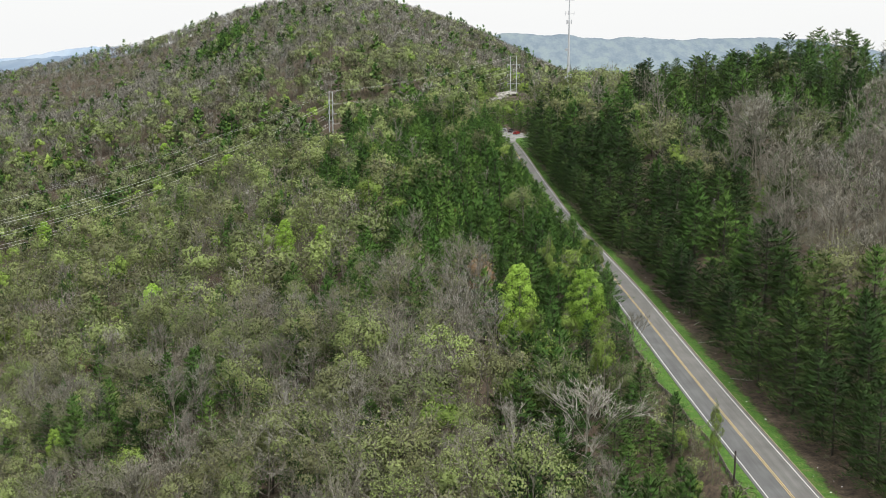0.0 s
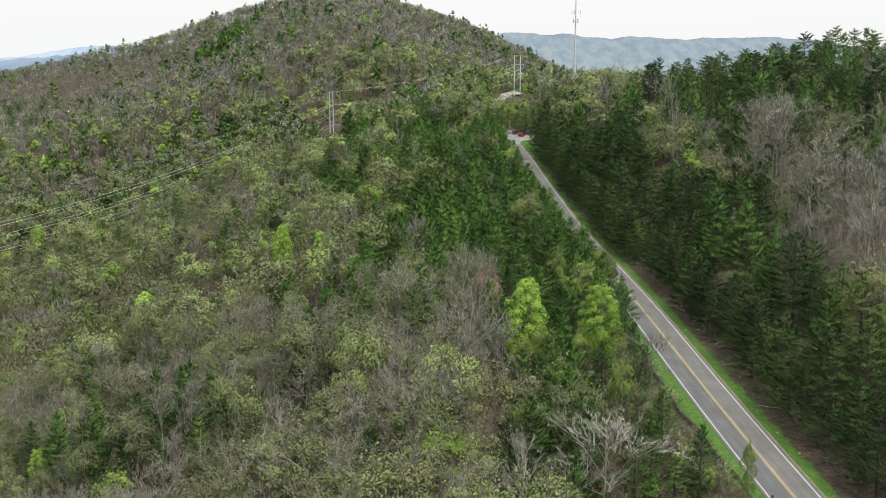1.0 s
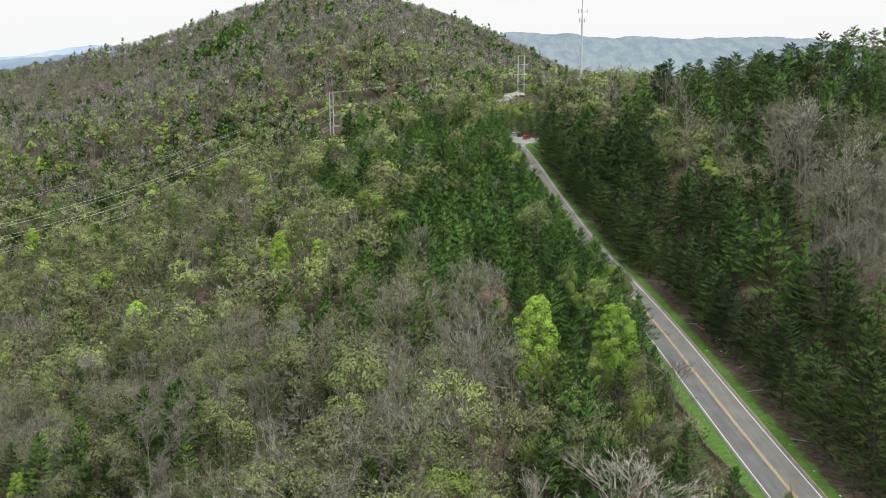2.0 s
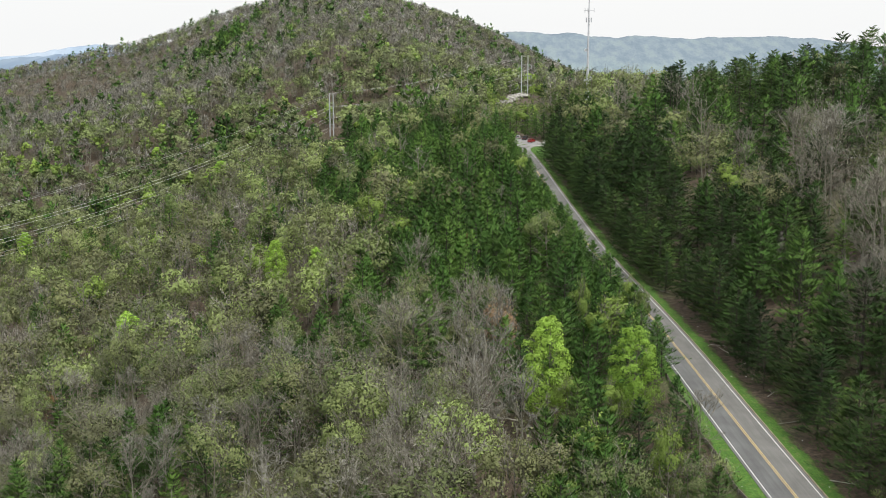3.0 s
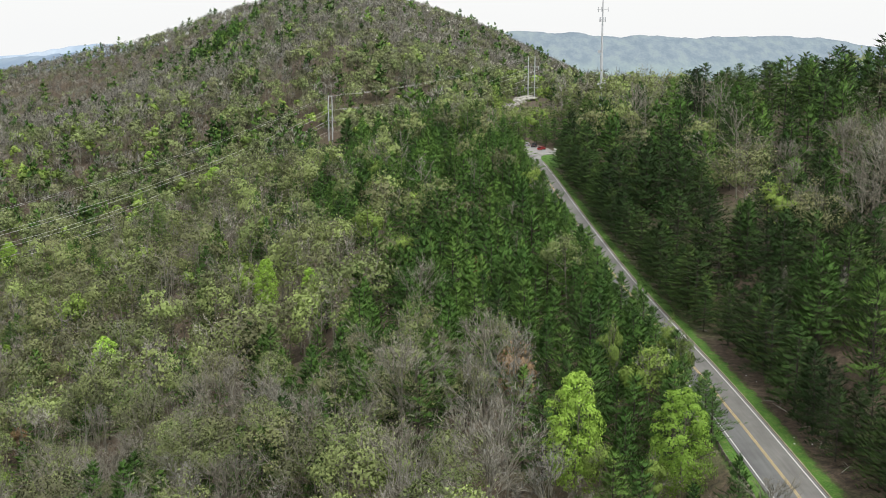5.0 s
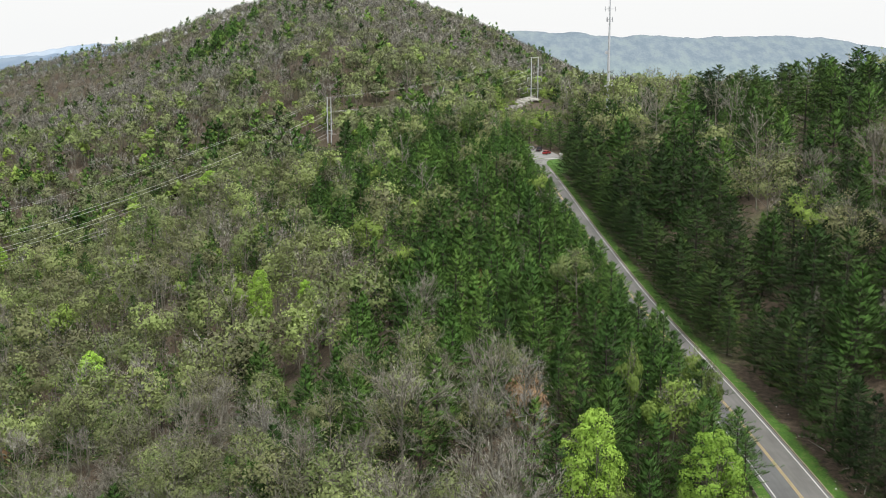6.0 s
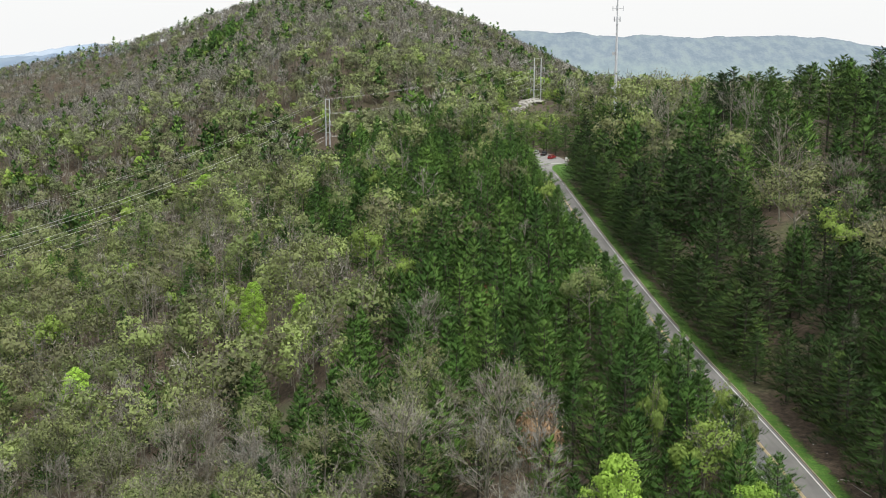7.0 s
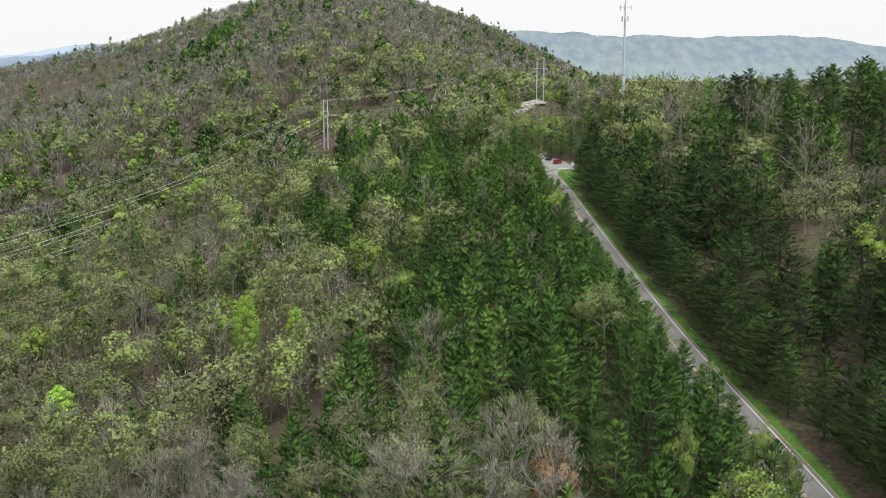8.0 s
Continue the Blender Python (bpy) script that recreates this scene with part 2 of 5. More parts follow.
M_ROAD, M_GROUND = road_material(), ground_material()
# haze painted into the colours, paler and bluer on the farthest ridge
M_RIDGE = ridge_material("haze_blue_ridge", (0.164, 0.206, 0.246), (0.188, 0.231, 0.268), (0.214, 0.260, 0.280), 0.024, (0.29, 0.37, 0.32))
M_HILL = ridge_material("haze_blue_hill", (0.15, 0.20, 0.27), (0.19, 0.245, 0.32), (0.23, 0.285, 0.35), 0.005, (0.24, 0.31, 0.36))
M_RIDGE_FAR = ridge_material("haze_pale_ridge", (0.27, 0.34, 0.43), (0.31, 0.38, 0.47), (0.35, 0.41, 0.49), 0.003, (0.34, 0.42, 0.48))

# ---- the lie of the land ----
ROAD_W = 3.35          # from the centre line to a white edge line


BEND_Y = (150, 190, 225, 262, 290, 330, 360, 395, 440, 480, 520, 560, 640, 780)       # the road is not quite straight
BEND = (-0.5, -0.6, -0.2, 0.35, 0.05, -0.7, -0.5, 0.35, 1.5, 2.9, 3.9, 4.3, 4.0, 0.0)


def road_x(y):
    y = np.asarray(y, float)
    bend = sum(np.interp(y + k, BEND_Y, BEND) for k in (-16, -8, 0, 8, 16)) / 5
    return 46.95 - 0.0547 * (y - 149.0) + bend


def road_z(y):
    y = np.asarray(y, float)
    return 35.0 + 0.03 * np.minimum(y, 560.0) - 0.008 * np.clip(y - 620.0, 0, 400)


SECTIONS = []
SIDE = np.array([-700, -400, -250, -160, -100, -60, -30, -12, 17, 30, 45, 70, 125, 250, 600], float)


def section(y, *heights):
    """Heights of the ground across the valley at one distance, at the offsets SIDE from the road."""
    SECTIONS.append((y, heights))


section(-300, -30, -50, -52, -38, -14, 2, 14, 22, 29, 35, 43, 52, 62, 66, 40)
section(150, -20, -48, -50, -33, -8, 10, 28, 35.5, 41.5, 47, 55, 65, 75, 78, 50)
section(250, -15, -46, -48, -27, -1, 14, 29.5, 37.5, 45, 52, 61, 70, 79, 82, 50)
section(450, 0, -42, -44, -20, 4, 25, 37, 44, 53, 63, 69, 77, 85, 80, 45)
section(600, 10, -34, -42, -10, 17, 38, 47, 50, 55, 58, 60, 62, 60, 40, 10)
section(850, 20, -25, -31, 6, 24, 34, 42, 47, 52, 55, 57, 55, 44, 15, -20)
section(920, 22, -20, -6, 30, 52, 60, 60, 57, 56, 57, 58, 53, 38, 8, -30)
section(1000, 25, -8, 20, 57, 86, 79, 69, 60, 53, 49, 46, 40, 28, -5, -40)
section(1250, 20, -4, 50, 88, 110, 104, 94, 84, 74, 69, 63, 55, 38, -5, -50)
section(1500, 10, 0, 82, 120, 128, 124, 118, 114, 106, 102, 97, 88, 62, 0, -55)
section(1800, 10, 80, 130, 142, 145, 138, 132, 128, 120, 116, 110, 100, 76, 15, -60)
section(2700, -60, -60, -55, -50, -50, -50, -50, -50, -55, -55, -60, -60, -60, -60, -60)

GX, GY = np.arange(-900.0, 901.0, 6.0), np.arange(-300.0, 2701.0, 6.0)


def blur(a, axis, reach):
    k = np.exp(-0.5 * (np.arange(-3 * reach, 3 * reach + 1) / reach) ** 2)
    k /= k.sum()
    pad = [(0, 0), (0, 0)]
    pad[axis] = (3 * reach, 3 * reach)
    return np.apply_along_axis(lambda r: np.convolve(r, k, "valid"), axis, np.pad(a, pad, "edge"))


def wave_noise(x, y, seed, size):
    """Smooth hills and hollows from a few crossing waves, about -1 to 1."""
    r = np.random.RandomState(seed)
    out = np.zeros(np.broadcast(x, y).shape)
    for i in range(9):
        a, s, p = r.uniform(0, math.tau), size * r.uniform(0.6, 1.7), r.uniform(0, math.tau)
        out += np.sin((x * math.cos(a) + y * math.sin(a)) * math.tau / s + p)
    return out / 4.0


def land_grid():
    ys = np.array([s[0] for s in SECTIONS], float)
    hs = np.array([np.interp(GX, SIDE, s[1]) for s in SECTIONS])
    g = np.stack([np.interp(GY, ys, hs[:, i]) for i in range(len(GX))], 1)
    g = blur(blur(g, 0, 5), 1, 2)
    uu, yy = np.meshgrid(GX, GY)
    rough = np.clip((np.abs(uu) - 25) / 60, 0, 1)
    gully = wave_noise(uu * 0.8 + yy * 0.25, yy * 0.55, 5, 85) * 3.6 + wave_noise(uu, yy, 6, 34) * 1.3
    xx = uu + road_x(yy)
    run = yy - 0.18 * xx - 665.0 + 9.0 * wave_noise(uu, yy, 9, 190)       # spurs and hollows that run down the slope
    hollow = -5.5 * np.cos(run * math.tau / 80.0) * np.clip((-uu - 45) / 50, 0, 1) * np.clip((880 - yy) / 120, 0, 1)
    return g + hollow + gully * rough * np.where(uu < 0, 0.8, 0.5)


LAND = land_grid()


def land(x, y):
    """Height of the ground at x, y."""
    x, y = np.asarray(x, float), np.asarray(y, float)
    u = x - road_x(y)
    fx, fy = np.clip((u - GX[0]) / 6.0, 0, len(GX) - 1.001), np.clip((y - GY[0]) / 6.0, 0, len(GY) - 1.001)
    i, j = fx.astype(int), fy.astype(int)
    a, b = fx - i, fy - j
    z = (LAND[j, i] * (1 - a) + LAND[j, i + 1] * a) * (1 - b) + (LAND[j + 1, i] * (1 - a) + LAND[j + 1, i + 1] * a) * b
    out = np.maximum(np.abs(u) - 900, np.maximum(y - 2700, -300 - y))
    z = z + (-55 - z) * np.clip(out / 900, 0, 1)
    bench = road_z(y) - 0.08 - 0.05 * np.clip(np.abs(u) - 4, 0, 8) - 0.35 * np.clip(-u - 6.0, 0, 30)
    t = np.where(u < 0, np.clip((-u - 6.0) / 9.0, 0, 1), np.clip((u - 7.5) / 8.0, 0, 1))
    t = np.where(y > 610, np.maximum(t, np.clip((y - 610) / 60, 0, 1)), t)
    lot = np.clip(1 - np.hypot((x - 33) / 15, (y - 570) / 34), 0, 1)
    t = t * (1 - np.clip(lot * 3, 0, 1))
    bench = np.where(lot > 0, road_z(y) - 0.08, bench)
    t = t * t * (3 - 2 * t)
    return bench + (z - bench) * t


# ---- mesh helpers ----
def mesh_from(name, verts, faces, materials, index=None, smooth=False, normals=None):
    """A mesh from arrays: verts (n, 3), faces (m, 3 or 4); index: the material of each face; normals: the way each vertex looks."""
    verts, faces = np.asarray(verts, np.float32), np.asarray(faces, np.int32)
    k = faces.shape[1]
    me = bpy.data.meshes.new(name)
    me.vertices.add(len(verts))
    me.vertices.foreach_set("co", verts.ravel())
    me.loops.add(faces.size)
    me.loops.foreach_set("vertex_index", faces.ravel())
    me.polygons.add(len(faces))
    me.polygons.foreach_set("loop_start", np.arange(0, faces.size, k, dtype=np.int32))
    me.polygons.foreach_set("loop_total", np.full(len(faces), k, np.int32))
    for m in materials:
        me.materials.append(m)
    if index is not None:
        me.polygons.foreach_set("material_index", np.asarray(index, np.int32))
    me.polygons.foreach_set("use_smooth", np.full(len(faces), smooth or normals is not None, bool))
    if normals is not None:
        me.attributes.new("custom_normal", "FLOAT_VECTOR", "POINT").data.foreach_set("vector", np.asarray(normals, np.float32).ravel())
    me.update(calc_edges=True)
    return me


def part(name, data, parent, label=""):
    ob = new(name, data)
    ob.parent = parent
    return tagged(ob, label)


def bm_mesh(name, bm, material):
    me = bpy.data.meshes.new(name)
    bm.to_mesh(me)
    bm.free()
    me.materials.append(material)
    return me


def box(bm, sx, sy, sz, m=None, bevel=0.0):
    """A block with its base at z = 0 of the pose m."""
    r = bmesh.ops.create_cube(bm, size=1.0)
    bmesh.ops.scale(bm, vec=(sx, sy, sz), verts=r["verts"])
    bmesh.ops.translate(bm, vec=(0, 0, sz / 2), verts=r["verts"])
    if bevel:
        es = list({e for v in r["verts"] for e in v.link_edges})
        vs = bmesh.ops.bevel(bm, geom=es, offset=bevel, segments=2, affect="EDGES")["verts"]
        vs = list({v for v in bm.verts if v.is_valid and (v in vs)})
    else:
        vs = r["verts"]
    if m is not None:
        bmesh.ops.transform(bm, matrix=m, verts=vs)
    return vs


def rod(bm, a, b, r0, r1, sides=8):
    """A tapered rod from a to b."""
    a, b = Vector(a), Vector(b)
    d = b - a
    m = Matrix.Translation((a + b) / 2) @ d.to_track_quat("Z", "Y").to_matrix().to_4x4()
    bmesh.ops.create_cone(bm, cap_ends=True, segments=sides, radius1=r0, radius2=r1, depth=d.length, matrix=m)


# ---- ground, road, kerb, lot ----
def build_ground():
    us = np.concatenate([-np.geomspace(4600, 130, 34), np.arange(-125, -20, 5.0), np.arange(-20, 20.1, 1.0),
                         np.arange(24, 130, 5.0), np.geomspace(132, 4600, 34)])
    ys = np.concatenate([[-1800, -900, -500, -300, -150, -60], np.arange(0, 700, 6.0), np.arange(700, 1900, 20.0), np.geomspace(1900, 4900, 30)])
    U, Y = np.meshgrid(us, ys)
    X = U + road_x(np.clip(Y, -300, 1900))
    Z = land(X, Y)
    v = np.stack([X.ravel(), Y.ravel(), Z.ravel()], 1)
    nx, ny = len(us), len(ys)
    i = (np.arange(ny - 1)[:, None] * nx + np.arange(nx - 1)[None]).ravel()
    f = np.stack([i, i + 1, i + nx + 1, i + nx], 1)
    me = mesh_from("ground", v, f, [M_GROUND], smooth=True)
    at = me.attributes.new("side", "FLOAT", "POINT")
    side = U.copy()
    side[np.hypot((X - 37) / 5, (Y - 545) / 20) < 1] = 3.0
    side[Y > 640] = 60.0
    at.data.foreach_set("value", side.ravel().astype(np.float32))
    return tagged(new("ground", me), "wooded hillside floor of brown leaf litter with grass along the road", "ground", kind="structure")


def strip(name, u0, u1, y0, y1, top, thick, material, step=6.0):
    """A slab that follows the road between two offsets; top: its height over the road's level."""
    ys = np.arange(y0, y1 + 0.01, step)
    v, uv = [], []
    for y in ys:
        for u, dz in ((u0, top - thick), (u0, top), (u1, top), (u1, top - thick)):
            v.append((float(road_x(y)) + u, y, float(road_z(y)) + dz))
            uv.append((u, y))
    n = len(ys)
    f = [(4 * i + k, 4 * i + k + 1, 4 * i + k + 5, 4 * i + k + 4) for i in range(n - 1) for k in range(3)]
    f += [(0, 3, 2, 1), (4 * n - 4, 4 * n - 3, 4 * n - 2, 4 * n - 1)]
    me = mesh_from(name, v, f, [material])
    lay = me.uv_layers.new(name="along")
    for lp, d in zip(me.loops, lay.data):
        d.uv = uv[lp.vertex_index]
    return new(name, me)


ground = build_ground()
ROAD_END = 560.0
road = tagged(strip("road", -3.85, 3.85, -60, ROAD_END, 0.0, 0.25, M_ROAD), "grey two-lane asphalt road climbing along the wooded hillside", "road", kind="structure")
for name, u, w, m, lab in (("edge_line_left", -ROAD_W, 0.13, M_WHITE, "worn white edge line"), ("edge_line_right", ROAD_W, 0.13, M_WHITE, "worn white edge line"),
                           ("centre_line_left", -0.14, 0.10, M_YELLOW, "worn yellow centre line"), ("centre_line_right", 0.14, 0.10, M_YELLOW, "worn yellow centre line")):
    part(name, strip(name, u - w / 2, u + w / 2, -60, 535, 0.006, 0.01, m).data, road, lab)
for o in [o for o in scene.objects if o.name.split(".")[0] in ("edge_line_left", "edge_line_right", "centre_line_left", "centre_line_right") and o.parent is None]:
    bpy.data.objects.remove(o)

kerb = tagged(new("kerb"), "low stained concrete kerb between road and grass", "kerb", kind="structure")
ys0 = np.arange(60, 540, 4.0)
bmk = bmesh.new()
box(bmk, 0.2, 3.97, 0.34, bevel=0.03)
kerb_me = bm_mesh("kerb_stone", bmk, M_CONCRETE)
for y in ys0:
    o = part("kerb_stone", kerb_me, kerb)
    o.matrix_world = Matrix.Translation((float(road_x(y)) + 3.97, y, float(road_z(y)) - 0.2)) @ pose(0, 0, 0, 1.72, 0, math.degrees(math.atan(float(road_x(y - 2) - road_x(y + 2)) / 4)) + random.uniform(-0.1, 0.1))


# ---- trees ----
def unit(v):
    return v / np.maximum(np.linalg.norm(v, axis=-1, keepdims=True), 1e-9)


def tube(points, radii, sides):
    points = np.asarray(points, float)
    d = unit(np.gradient(points, axis=0))
    a = unit(np.cross(d, np.array([0.31, 0.95, 0.05])))
    b = np.cross(d, a)
    th = np.arange(sides) * math.tau / sides
    v = points[:, None] + np.asarray(radii)[:, None, None] * (np.cos(th)[None, :, None] * a[:, None] + np.sin(th)[None, :, None] * b[:, None])
    k, f = len(points), []
    for i in range(k - 1):
        for s in range(sides):
            p, q = i * sides + s, i * sides + (s + 1) % sides
            f += [(p, q, q + sides), (p, q + sides, p + sides)]
    v = v.reshape(-1, 3)
    return v, np.array(f), unit(v - np.repeat(points, sides, 0))


def turned(v, n):
    """Loose triangles, each with its flat side on the side that its normal looks to."""
    f = np.arange(len(v)).reshape(-1, 3)
    back = (np.cross(v[f[:, 1]] - v[f[:, 0]], v[f[:, 2]] - v[f[:, 0]]) * n[f[:, 0]]).sum(1) < 0
    f[back] = f[back][:, ::-1]
    return v, f, n


def slivers(r, a, b, w, face=None):
    """Long thin triangles from a to b, w wide at the foot; face: the way their flat sides look."""
    n = len(a)
    side = unit(np.cross(b - a, r.normal(size=(n, 3)) if face is None else face + r.normal(0, 0.4, (n, 3)))) * np.broadcast_to(np.asarray(w, float), (n,))[:, None] * 0.5
    v = np.stack([a - side, a + side, b], 1).reshape(-1, 3)
    look_to = unit(np.cross(side, b - a)) if face is None else unit(face + r.normal(0, 0.12, (n, 3)))
    return turned(v, np.repeat(look_to, 3, 0))


def leaf_tris(r, c, size, face, stray=0.5):
    """A small hanging leaf spray of one triangle at each place of c, its flat side turned roughly outwards, round the crown's shape."""
    n = len(c)
    nrm = unit(unit(face) * np.array([1.0, 1.0, 0.45]) + np.array([0, 0, 0.12]) + r.normal(0, stray, (n, 3)))
    d = unit(np.cross(nrm, r.normal(size=(n, 3))))
    e = np.cross(nrm, d)
    s = (size * r.uniform(0.6, 1.4, n))[:, None]
    v = np.stack([c + d * s * 0.62, c - d * s * 0.38 + e * s * 0.5, c - d * s * 0.38 - e * s * 0.5], 1).reshape(-1, 3)
    return turned(v, np.repeat(unit(unit(face) + r.normal(0, 0.14, (n, 3))), 3, 0))


def joined(parts):
    vs, fs, ns, k = [], [], [], 0
    for v, f, n in parts:
        if len(v):
            vs.append(v)
            fs.append(f + k)
            ns.append(n)
            k += len(v)
    return np.concatenate(vs), np.concatenate(fs), np.concatenate(ns)


def skeleton(r, h, spread, split, counts, rise, low):
    """Trunk and forks of a broadleaved tree: for each order of branch, rows of foot, tip and the way it grows.
    counts: how many branches spring from each one of the order before; split: the angle of a fork."""
    lean = r.normal(0, 0.025, 2)
    top = np.array([lean[0] * h, lean[1] * h, h * 0.80])
    orders = []
    n = counts[0]
    t = low + (0.98 - low) * np.linspace(0, 1, n) ** 0.8 + r.uniform(-0.03, 0.03, n)
    az = np.arange(n) * 2.4 + r.uniform(-0.5, 0.5, n) + r.uniform(0, math.tau)
    foot = top * t[:, None]
    up = rise + 0.9 * (t - low) / (1 - low) + r.normal(0, 0.12, n)
    way = unit(np.column_stack([np.cos(az) * np.cos(up), np.sin(az) * np.cos(up), np.sin(up)]))
    ln = spread * (1.05 - 0.35 * np.abs(t - 0.62) / 0.38) * r.uniform(0.75, 1.15, n)
    orders.append((foot, foot + way * ln[:, None], way))
    for k in counts[1:]:
        f0, t0, w0 = orders[-1]
        ln = np.linalg.norm(t0 - f0, axis=1)
        s = np.tile(np.linspace(0.45, 1.0, k), len(f0)) + r.uniform(-0.1, 0.0, len(f0) * k)
        i = np.repeat(np.arange(len(f0)), k)
        foot = f0[i] + (t0[i] - f0[i]) * s[:, None]
        way = unit(w0[i] + r.normal(0, split, (len(i), 3)) + np.array([0, 0, 0.16]))
        tip = foot + way * (ln[i] * r.uniform(0.42, 0.74, len(i)))[:, None]
        orders.append((foot, tip, way))
    return top, orders


def shell(r, n, top, h, spread):
    """Places in the outer shell of a domed, slightly uneven crown."""
    d = unit(r.normal(size=(n, 3)) + np.array([0, 0, 0.5]))
    d[:, 2] = np.where(d[:, 2] < -0.3, -d[:, 2], d[:, 2])
    az, ph = np.arctan2(d[:, 1], d[:, 0]), r.uniform(0, math.tau, 2)
    q = r.uniform(0.72, 1.0, n) * (1 + 0.16 * np.sin(2 * az + ph[0]) + 0.12 * np.sin(3 * az + ph[1]))
    return np.column_stack([top[0] + d[:, 0] * 1.28 * spread * q, top[1] + d[:, 1] * 1.28 * spread * q, h * 0.66 + d[:, 2] * 0.34 * h * q])


def clumps(r, n, leaves, top, h, spread, size):
    """Places and outward ways of leaves on uneven clumps that are heaped into a dome."""
    heart = np.array([top[0], top[1], h * 0.60])
    c = heart + (shell(r, n, top, h, spread) - heart) * np.array([0.76, 0.76, 0.82])
    rad = spread * size * r.uniform(0.7, 1.35, n)
    on = r.randint(0, n, leaves)
    out = unit((c[on] - heart) / np.array([spread, spread, 0.34 * h]))
    d = unit(r.normal(size=(leaves, 3)) + np.array([0, 0, 0.35]) + 0.6 * out)
    p = c[on] + d * (rad[on] * r.uniform(0.72, 1.12, leaves))[:, None] * np.array([1, 1, 0.85])
    return p, unit(d + 0.7 * out + np.array([0, 0, 0.15]))


def broadleaf(seed, h, spread, lod, leaves, leaf, clump, twig_w, low=0.42, rise=0.55, split=0.42, lump=0.3):
    """A broadleaved tree: trunk, forking limbs and single twigs, and new leaves in small tufts at the twigs' ends."""
    r = np.random.RandomState(seed)
    counts = ((11, 4, 4, 5), (9, 3, 4), (7, 5), (6, 3))[lod]
    top, orders = skeleton(r, h, spread, split, counts, rise, low)
    ts = np.array([-0.05, 0.35, 0.7, 1.0, 1.2])
    trunk = top[None] * ts[:, None] + np.column_stack([r.normal(0, 0.006 * h, (5, 2)), np.zeros(5)])
    if lod >= 2:
        trunk, ts = trunk[[0, 3]], ts[[0, 3]]
    rr = 0.0100 * h * (1.0, 1.0, 1.15, 1.4)[lod]
    wood = [tube(trunk, rr * np.array([1.15, 0.85, 0.55, 0.28, 0.05])[:len(ts)] if lod < 2 else rr * np.array([1.0, 0.5]), (6, 4, 3, 3)[lod])]
    for k, (foot, tip, way) in enumerate(orders):
        last = k == len(orders) - 1
        if k == 0 and lod < 2:
            for i in range(len(foot)):
                bend = r.normal(0, 0.06, 3) * np.linalg.norm(tip[i] - foot[i])
                p = np.stack([foot[i], (foot[i] + tip[i]) / 2 + bend, tip[i] + (tip[i] - foot[i]) * 0.15])
                wood.append(tube(p, rr * 0.34 * np.array([1.0, 0.6, 0.12]), 3))
        else:
            w = twig_w if last else twig_w * (1.9 if k == len(orders) - 2 else 3.0)
            wood.append(slivers(r, foot, tip, w * r.uniform(0.7, 1.3, len(foot))))
    foot, tip, way = orders[-1]
    heart = np.array([top[0], top[1], tip[:, 2].mean() - 0.16 * h])
    axes = np.maximum(np.abs(tip - heart).max(0), 0.5)
    crown = []
    if leaves:
        p, face = clumps(r, (16, 12, 8, 6)[lod], leaves, top, h, spread, (0.34, 0.40, 0.46, 0.50)[lod])
        loose = leaves // 5
        q = r.randint(0, len(tip), loose)
        p[:loose] = foot[q] + (tip[q] - foot[q]) * r.uniform(0.2, 1.1, loose)[:, None] + r.normal(0, lump, (loose, 3))
        crown = [leaf_tris(r, p, leaf, face, clump)]
    return joined(wood), crown, (foot, tip, heart, axes)


def bare_tree(seed, h=16.0, spread=4.6, lod=0, low=0.38, rise=0.5, twigs=1.0):
    """A leafless tree: the finest twigs are its crown."""
    r = np.random.RandomState(seed + 500)
    w = (0.050, 0.085, 0.13, 0.20)[lod]
    wood, _, (foot, tip, heart, axes) = broadleaf(seed, h, spread, lod, 0, 0, 0, w, low=low, rise=rise, split=0.44)
    n = int((len(tip) * 2, len(tip) * 2, 30, 22)[lod] * twigs)
    k = r.randint(0, len(tip), n)
    a = foot[k] + (tip[k] - foot[k]) * r.uniform(0.25, 0.95, n)[:, None]
    way = unit(unit(tip[k] - foot[k]) + r.normal(0, 0.6, (n, 3)) + np.array([0, 0, 0.2]))
    b = a + way * (np.linalg.norm(tip[k] - foot[k], axis=1) * r.uniform(0.55, 1.1, n))[:, None]
    crown = slivers(r, a, b, (0.045, 0.105, 0.32, 0.50)[lod] * r.uniform(0.6, 1.2, n), unit((a - heart) / axes) + np.array([0, 0, 0.3]))
    if lod >= 2:
        p = shell(r, (0, 0, 56, 50)[lod], np.array([heart[0], heart[1], h * 0.8]), h, spread)
        way = unit(unit((p - heart) / axes) + np.array([0, 0, 0.5]) + r.normal(0, 0.45, p.shape))
        crown = joined([crown, slivers(r, p - way * 1.0, p + way * 1.0, (0, 0, 0.50, 0.75)[lod], unit((p - heart) / axes) + np.array([0, 0, 0.3]))])
    return wood, crown


def leafy_tree(seed, h=15.0, spread=4.0, lod=0, leaves=900, size=0.4, low=0.32, rise=0.36, split=0.46, lump=0.35, stray=0.5):
    n = (1.0, 0.21, 0.062, 0.036)[lod]
    sz = size * (1.0, 2.1, 4.8, 6.2)[lod]
    wood, crown, _ = broadleaf(seed, h, spread, lod, int(leaves * n), sz, stray, (0.050, 0.085, 0.13, 0.20)[lod], low, rise, split, lump=lump * (1, 1.3, 1.6, 1.8)[lod])
    return wood, crown[0]


